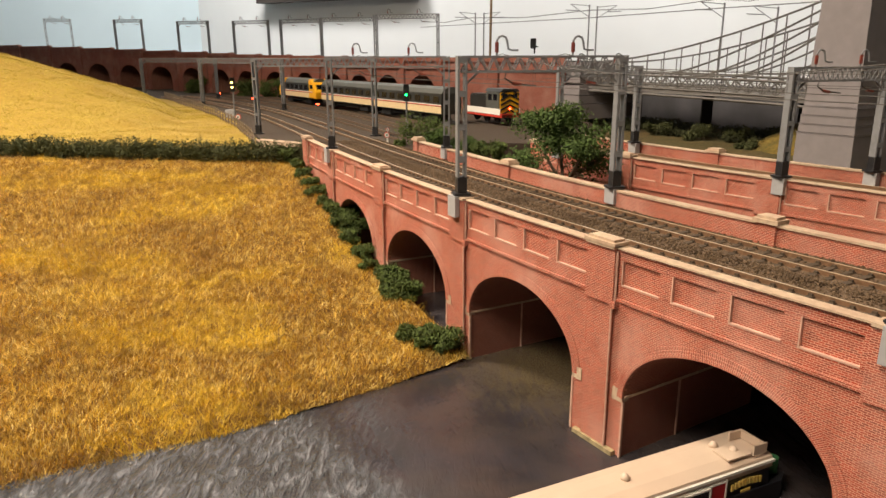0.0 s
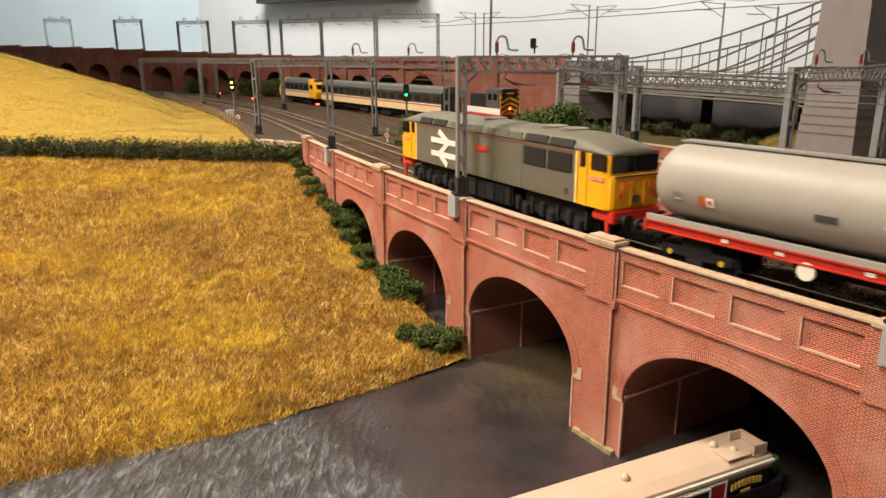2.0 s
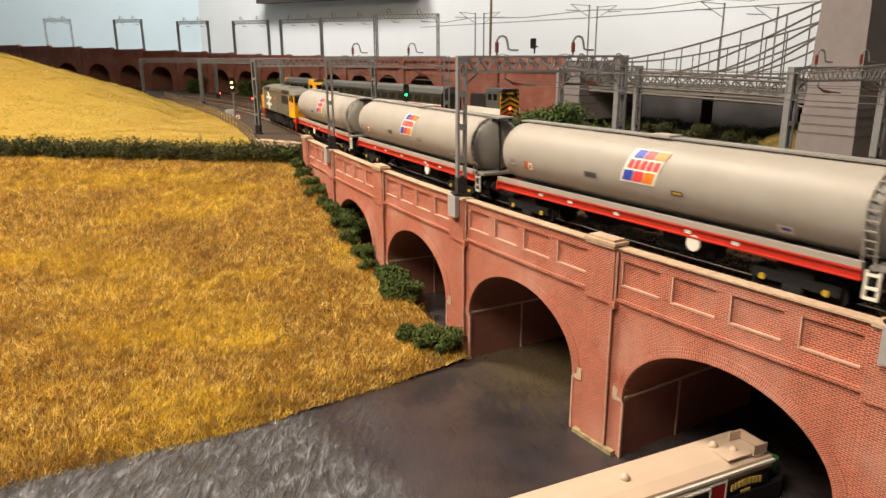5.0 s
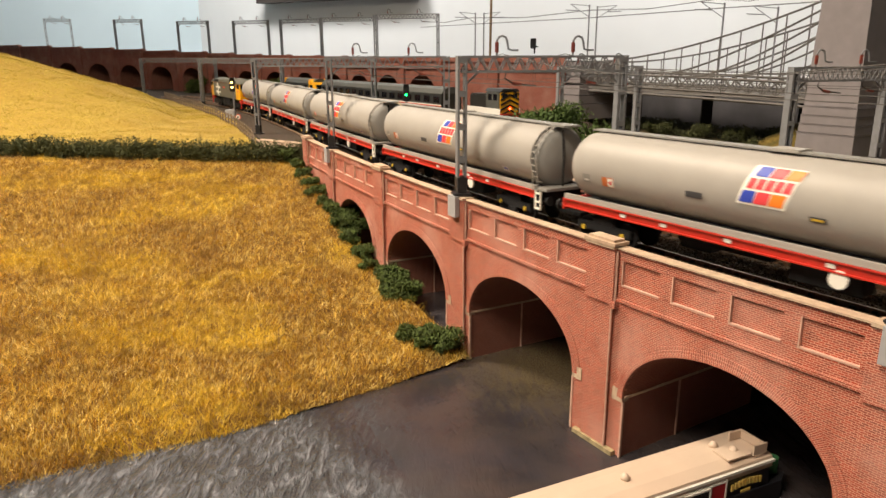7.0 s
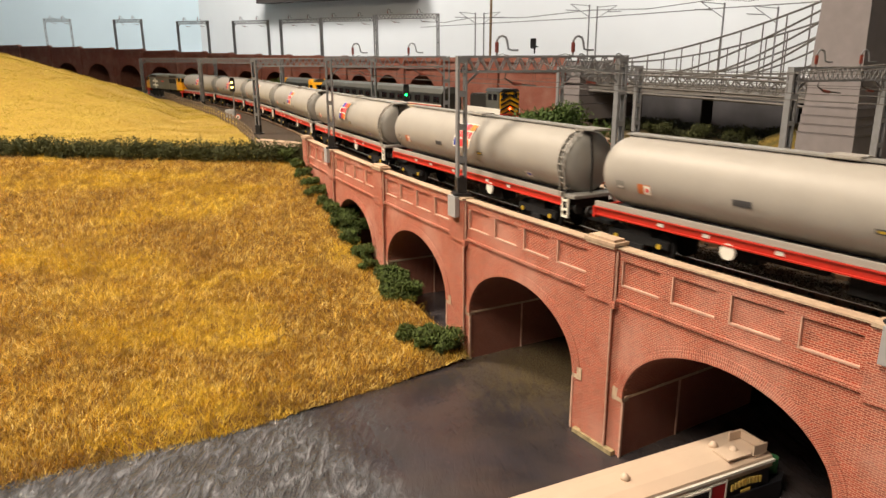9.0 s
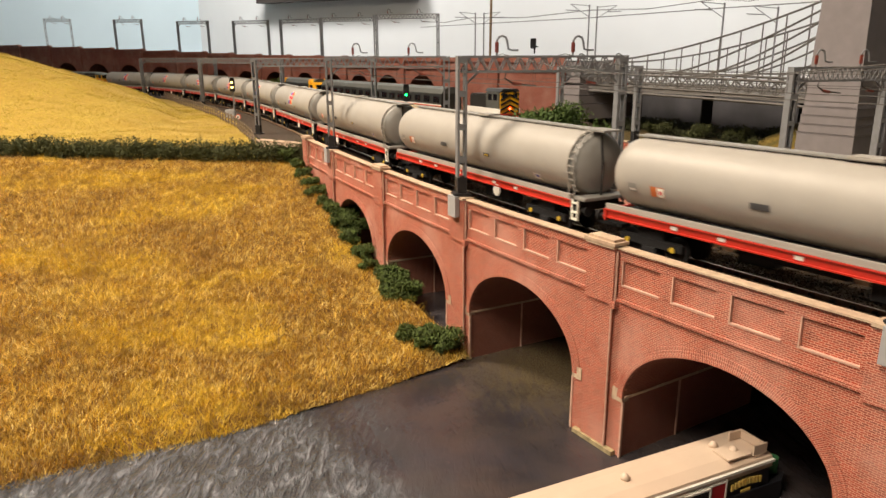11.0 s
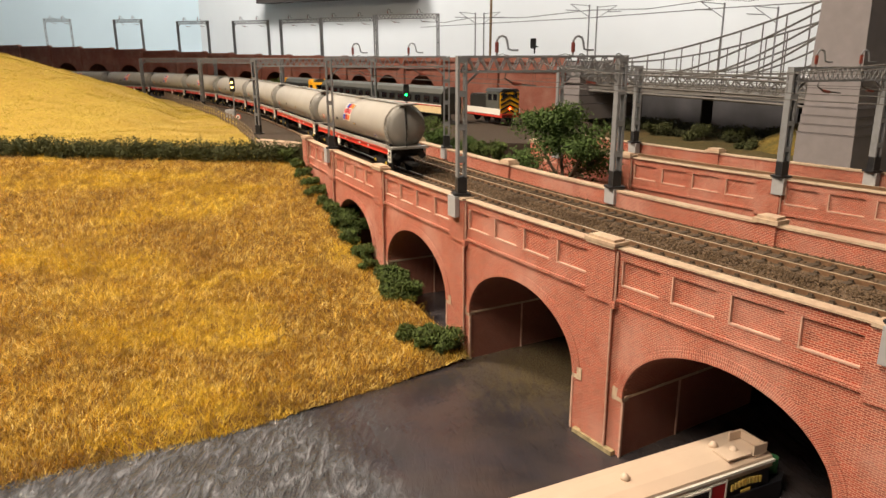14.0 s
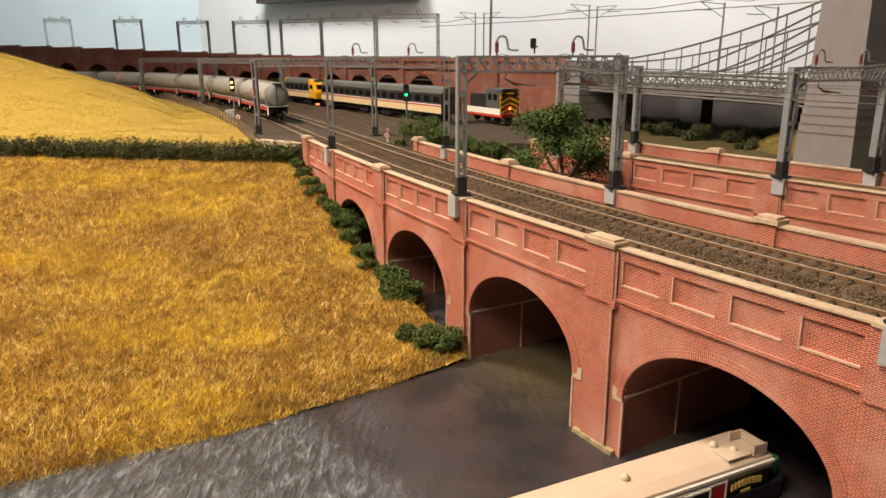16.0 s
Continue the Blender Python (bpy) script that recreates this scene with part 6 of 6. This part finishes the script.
def locomotive():
    c = thing("diesel_locomotive", "grey diesel freight locomotive with yellow cabs and red buffer beams", "locomotive")
    X, CX, W = 0.1215, 0.0940, 0.0176
    zb, zc = 0.0210, 0.0488
    side = [(-W * 0.985, zb), (-W, zb + 0.004), (-W, zc), (W, zc), (W, zb + 0.004), (W * 0.985, zb)]
    body = part("body_side", ring_body(bmesh.new(), [(-CX, side), (CX, side)]), LOCOGREY, c, "plain warm grey body side")

    def up(w, top, drop=0.0):
        """The roof outline: steep shoulders, then a low curve."""
        h = top - zc
        half = [(w, zc), (w * 0.965, zc + 0.22 * h), (w * 0.90, zc + 0.44 * h), (w * 0.80, zc + 0.62 * h), (w * 0.62, zc + 0.79 * h), (w * 0.36, zc + 0.93 * h), (w * 0.12, zc + 0.99 * h)]
        return [(-y, z) for y, z in half] + [(y, z) for y, z in half[::-1]]

    tops = [(X - 0.0018, 0.90, 0.0504), (X - 0.0045, 0.955, 0.0520), (X - 0.010, 0.99, 0.0540), (X - 0.017, 1.0, 0.0557), (X - 0.025, 1.0, 0.0569), (X - 0.034, 1.0, 0.0575)]
    stations = [(-x, up(W * k, t)) for x, k, t in tops] + [(x, up(W * k, t)) for x, k, t in tops[::-1]]
    roof_ob = part("roof", ring_body(bmesh.new(), stations), LOCOROOF, c, "curved grey roof", smooth=True)
    for sx in (-1, 1):
        bm = bmesh.new()
        o = lambda w, z0, z1: [(-w, z0), (-w, z1), (w, z1), (w, z0)]
        st = [(sx * CX, o(W + 0.0001, zb, zc)), (sx * (X - 0.007), o(W, zb, zc)), (sx * (X - 0.0042), o(W * 0.965, zb, zc)), (sx * (X - 0.0026), o(W * 0.93, zb, zc))]
        cab = part("cab", ring_body(bm, st if sx > 0 else st[::-1]), CABYELLOW, c, "yellow cab")
        bm = bmesh.new()
        prism(bm, [(sx * (X - 0.006), zb), (sx * X, zb), (sx * (X + 0.0003), 0.0385), (sx * (X - 0.006), 0.0392)], "y", -W * 0.945, W * 0.945)
        bmesh.ops.bevel(bm, geom=bm.edges[:], offset=0.0010, segments=2, affect="EDGES")
        front = part("cab_front", bm, CABYELLOW, cab)
        for y in (-0.0079, 0.0079):
            part("windscreen", B(((sx * (X - 0.0020), y, 0.0440), (0.0012, 0.0150, 0.0084)), bevel=0.0004), GLASSDARK, cab, "dark windscreen")
        part("cab_brow", B(((sx * (X - 0.0024), 0, 0.0492), (0.0020, W * 1.84, 0.0012)), bevel=0.0003), LOCOROOF, cab)
        part("waist_rail", B(((sx * (X + 0.0004), 0, 0.0382), (0.0012, W * 1.75, 0.0007))), DARKPLATE, front)
        for y in (-0.0090, 0.0090):
            part("lamp_cluster", B(((sx * (X + 0.0006), y, 0.0335), (0.0012, 0.0040, 0.0040)), bevel=0.0004), ORANGE, front, "orange lamp cluster")
            part("tail_lamp", B(((sx * (X + 0.0006), y * 1.25, 0.0285), (0.0012, 0.0022, 0.0024)), bevel=0.0004), LOCORED, front)
        for y in (-0.0045, 0.0045):
            part("handrail", B(((sx * (X + 0.0009), y, 0.0295), (0.0010, 0.0009, 0.0125))), YELLOWSHADE, front)
        part("jumper_box", B(((sx * (X + 0.0008), 0.0015, 0.0262), (0.0014, 0.0060, 0.0040)), bevel=0.0004), DARKPLATE, front)
        for sy in (-1, 1):
            part("cab_window", B(((sx * 0.1116, sy * W, 0.0447), (0.0118, 0.0012, 0.0084)), bevel=0.0005), GLASSDARK, cab, "dark cab side window")
            part("door_window", B(((sx * 0.0992, sy * W, 0.0451), (0.0044, 0.0012, 0.0080)), bevel=0.0005), GLASSDARK, cab)
            part("door_seam", B(((sx * 0.0958, sy * (W + 0.0001), 0.0350), (0.0004, 0.0006, 0.0260))), YELLOWSHADE, cab)
            part("door_seam", B(((sx * 0.1030, sy * (W + 0.0001), 0.0350), (0.0004, 0.0006, 0.0260))), YELLOWSHADE, cab)
            part("door_post", B(((sx * 0.0944, sy * (W + 0.0001), 0.0350), (0.0016, 0.0006, 0.0274))), PALEYELLOW, cab, "pale yellow door edge")
            part("cab_plate", B(((sx * 0.1105, sy * (W + 0.0001), 0.0362), (0.0106, 0.0006, 0.0019))), PINKPLATE, cab, "pale red number plate, not legible")
            bm = bmesh.new()
            tube(bm, [(sx * (X + 0.001), sy * 0.0115, 0.0168), (sx * (X + 0.006), sy * 0.0115, 0.0168), (sx * (X + 0.0061), sy * 0.0115, 0.0168), (sx * (X + 0.0074), sy * 0.0115, 0.0168)], [0.0016, 0.0016, 0.0033, 0.0033], 14)
            part("buffer", bm, BLACK, c)
            part("valance", B(((sx * (X - 0.0085), sy * 0.0140, 0.0170), (0.0145, 0.0040, 0.0050)), bevel=0.0012), LOCORED, c)
            part("step", B(((sx * (X - 0.0035), sy * 0.0152, 0.0105), (0.0022, 0.0016, 0.0110))), LOCORED, c)
        part("buffer_beam", B(((sx * (X - 0.0012), 0, 0.0176), (0.0050, 0.0320, 0.0068)), bevel=0.0006), LOCORED, c, "red buffer beam")
        part("coupling", B(((sx * (X + 0.008), 0, 0.0110), (0.016, 0.006, 0.002))), BLACK, c)
        bogie_ob = part("bogie", B(((sx * 0.070, 0.0124, 0.0098), (0.064, 0.0028, 0.0052)), ((sx * 0.070, -0.0124, 0.0098), (0.064, 0.0028, 0.0052)), ((sx * 0.070, 0, 0.0150), (0.056, 0.0250, 0.0120)), bevel=0.0006), BLACK, c)
        for k in (-1, 0, 1):
            for sy in (-1, 1):
                x = sx * 0.070 + 0.0245 * k
                bm = bmesh.new()
                tube(bm, [(x, sy * 0.0072, 0.0080), (x, sy * 0.0096, 0.0080)], 0.0080, 22)
                part("wheel", bm, BLACK, bogie_ob)
                part("axlebox", B(((x, sy * 0.0146, 0.0082), (0.0066, 0.0026, 0.0068)), bevel=0.0008), AXLE, bogie_ob)
                part("spring_nest", B(((x + 0.0078, sy * 0.0142, 0.0108), (0.0046, 0.0030, 0.0090)), bevel=0.0008), AXLE, bogie_ob)
                part("brake_rod", B(((x - 0.0070, sy * 0.0150, 0.0120), (0.0012, 0.0012, 0.0100))), AXLE, bogie_ob)
    part("fuel_tank", B(((0, 0, 0.0130), (0.060, 0.0300, 0.0150)), bevel=0.0015), BLACK, c)
    for x in (-0.022, -0.011, 0.0, 0.011, 0.022):
        part("tank_rib", B(((x, 0.0152, 0.0130), (0.0008, 0.0010, 0.0120))), AXLE, c)
    for sy in (1, -1):
        Y = W + 0.0003
        part("red_line", B(((0, sy * (W + 0.0001), 0.0482), (2 * CX, 0.0005, 0.0006))), LINERED, c)
        # towards the trailing end: two big dark panels below two on the roof shoulder
        for x in (-0.0800, -0.0568):
            part("side_grille", B(((x, sy * W, 0.0415), (0.0212, 0.0012, 0.0104)), bevel=0.0004), DARKGRILLE, body, "dark radiator grille")
        for x, w in ((-0.0800, 0.0212), (-0.0568, 0.0212), (0.0790, 0.0185), (0.0580, 0.0185)):
            g = B(((0, 0, 0), (w, 0.0010, 0.0046)), bevel=0.0003)
            g.transform(Matrix.Translation((x, sy * (W - 0.0009), 0.0518)) @ Matrix.Rotation(sy * math.radians(24), 4, "X"))
            part("shoulder_grille", g, DARKGRILLE, roof_ob, "dark roof shoulder grille")
        for k in range(6):
            x0 = 0.0385 - 0.0149 * k
            for j in range(5):
                g = B(((0, 0, 0), (0.0130, 0.0008, 0.0005)))
                g.transform(Matrix.Translation((x0, sy * (W - 0.00015 - 0.00036 * j), 0.0500 + 0.00090 * j)) @ Matrix.Rotation(sy * math.radians(24), 4, "X"))
                part("louvre", g, LOUVRE, roof_ob)
        # white double arrow
        bm = bmesh.new()
        for z in (0.0390, 0.0296):
            box(bm, (0.0510, sy * Y, z), (0.0370, 0.0005, 0.0037))
        for (ax, az), (bx, bz) in (((0.0580, 0.0456), (0.0455, 0.0392)), ((0.0575, 0.0296), (0.0440, 0.0390)), ((0.0570, 0.0294), (0.0460, 0.0226))):
            d = Vector((bx - ax, 0, bz - az))
            m = Matrix.Translation(((ax + bx) / 2, sy * Y, (az + bz) / 2)) @ Matrix.Rotation(-math.atan2(d.z, d.x), 4, "Y")
            bmesh.ops.create_cube(bm, size=1, matrix=m @ Matrix.Diagonal((d.length, 0.0006, 0.0036, 1)))
        part("double_arrow", bm, LOGOWHITE, body, "large white double arrow")
        part("nameplate", B(((0.0004, sy * Y, 0.0398), (0.0168, 0.0006, 0.0029)), bevel=0.0002), LOCORED, body, "red nameplate")
        part("data_panel", B(((-0.0865, sy * Y, 0.0265), (0.0028, 0.0004, 0.0028))), DARKPLATE, body)
        part("panel_seam", B(((-0.0440, sy * (W + 0.0001), 0.0350), (0.0004, 0.0005, 0.0270))), LOUVRE, body)
        part("panel_seam", B(((-0.0120, sy * (W + 0.0001), 0.0350), (0.0003, 0.0005, 0.0270))), LOUVRE, body)
    for x in (0.012, -0.052, -0.070):
        bm = bmesh.new()
        tube(bm, [(x, 0, 0.0568), (x, 0, 0.0580)], 0.0080, 22)
        part("roof_fan", bm, LOUVRE, roof_ob)
    return c


PALEYELLOW = mat("pale_yellow_edge", (0.85, 0.62, 0.22), 0.5, vary=0.05)
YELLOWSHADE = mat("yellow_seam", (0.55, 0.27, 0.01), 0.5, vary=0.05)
PINKPLATE = mat("faded_red_plate", (0.75, 0.25, 0.2), 0.5, vary=0.1)
AXLE = mat("grimy_axlebox", (0.014, 0.013, 0.012), 0.7, vary=0.4, scale=400)
LINERED = mat("thin_red_line", (0.22, 0.085, 0.055), 0.5, vary=0.05)
DARKGRILLE = mat("dark_grille", (0.010, 0.009, 0.008), 0.75, vary=0.3, scale=500)
LOUVRE = mat("louvre_grey", (0.19, 0.18, 0.14), 0.5, vary=0.05)

PITCH = 0.2515
# where the leading end of the first wagon is along the line, by time
RUN = [(0.0, -0.304), (0.6, -0.158), (1.2, -0.0205), (2.0, 0.166), (3.5, 0.475), (4.0, 0.580), (5.5, 0.901), (7.0, 1.231), (8.5, 1.587), (9.0, 1.710), (10.5, 2.079), (11.5, 2.330), (12.5, 2.567), (13.3, 2.766), (14.5, 3.090), (15.5, 3.370), (16.0, 3.510)]


def run_s(t):
    ts, ss = [r[0] for r in RUN], [r[1] for r in RUN]
    k = min(max(1, sum(1 for x in ts if x <= t)), len(ts) - 1) - 1
    slope = lambda i: (ss[min(i + 1, len(ss) - 1)] - ss[max(i - 1, 0)]) / (ts[min(i + 1, len(ss) - 1)] - ts[max(i - 1, 0)])
    h = ts[k + 1] - ts[k]
    u = (t - ts[k]) / h
    return (2 * u ** 3 - 3 * u ** 2 + 1) * ss[k] + (u ** 3 - 2 * u ** 2 + u) * h * slope(k) + (-2 * u ** 3 + 3 * u ** 2) * ss[k + 1] + (u ** 3 - u ** 2) * h * slope(k + 1)


def on_rails(s, half):
    a, b = MAIN.at(s - half), MAIN.at(s + half)
    d = b - a
    return Matrix.Translation((a + b) / 2) @ Matrix.Rotation(math.atan2(d.y, d.x), 4, "Z")


loco = locomotive()
wagons = []
for i in range(10):
    wagons.append(wagon(i in (0, 1, 2, 3, 4, 5, 9), 0.0335 if i in (0, 6, 9) else -0.0385))
# plain deck that carries the line on behind and beyond
for s0, s1 in ((-3.3, -0.2), (1.85, 4.2)):
    track_bed("trackbed_plain", "plain ballasted track board", MAIN, s0, s1, -0.03, 0.075, -0.003 if s0 < 0 else -0.0042, 0.02, BALLAST)


def motions():
    """The freight train runs away from the camera along the near line."""
    times = [0.25 * k for k in range(65)]
    walk(loco, [(t, on_rails(run_s(t) + 0.141, 0.070)) for t in times])
    for i, w in enumerate(wagons):
        walk(w, [(t, on_rails(run_s(t) - 0.113 - PITCH * i, 0.086)) for t in times])


motions()
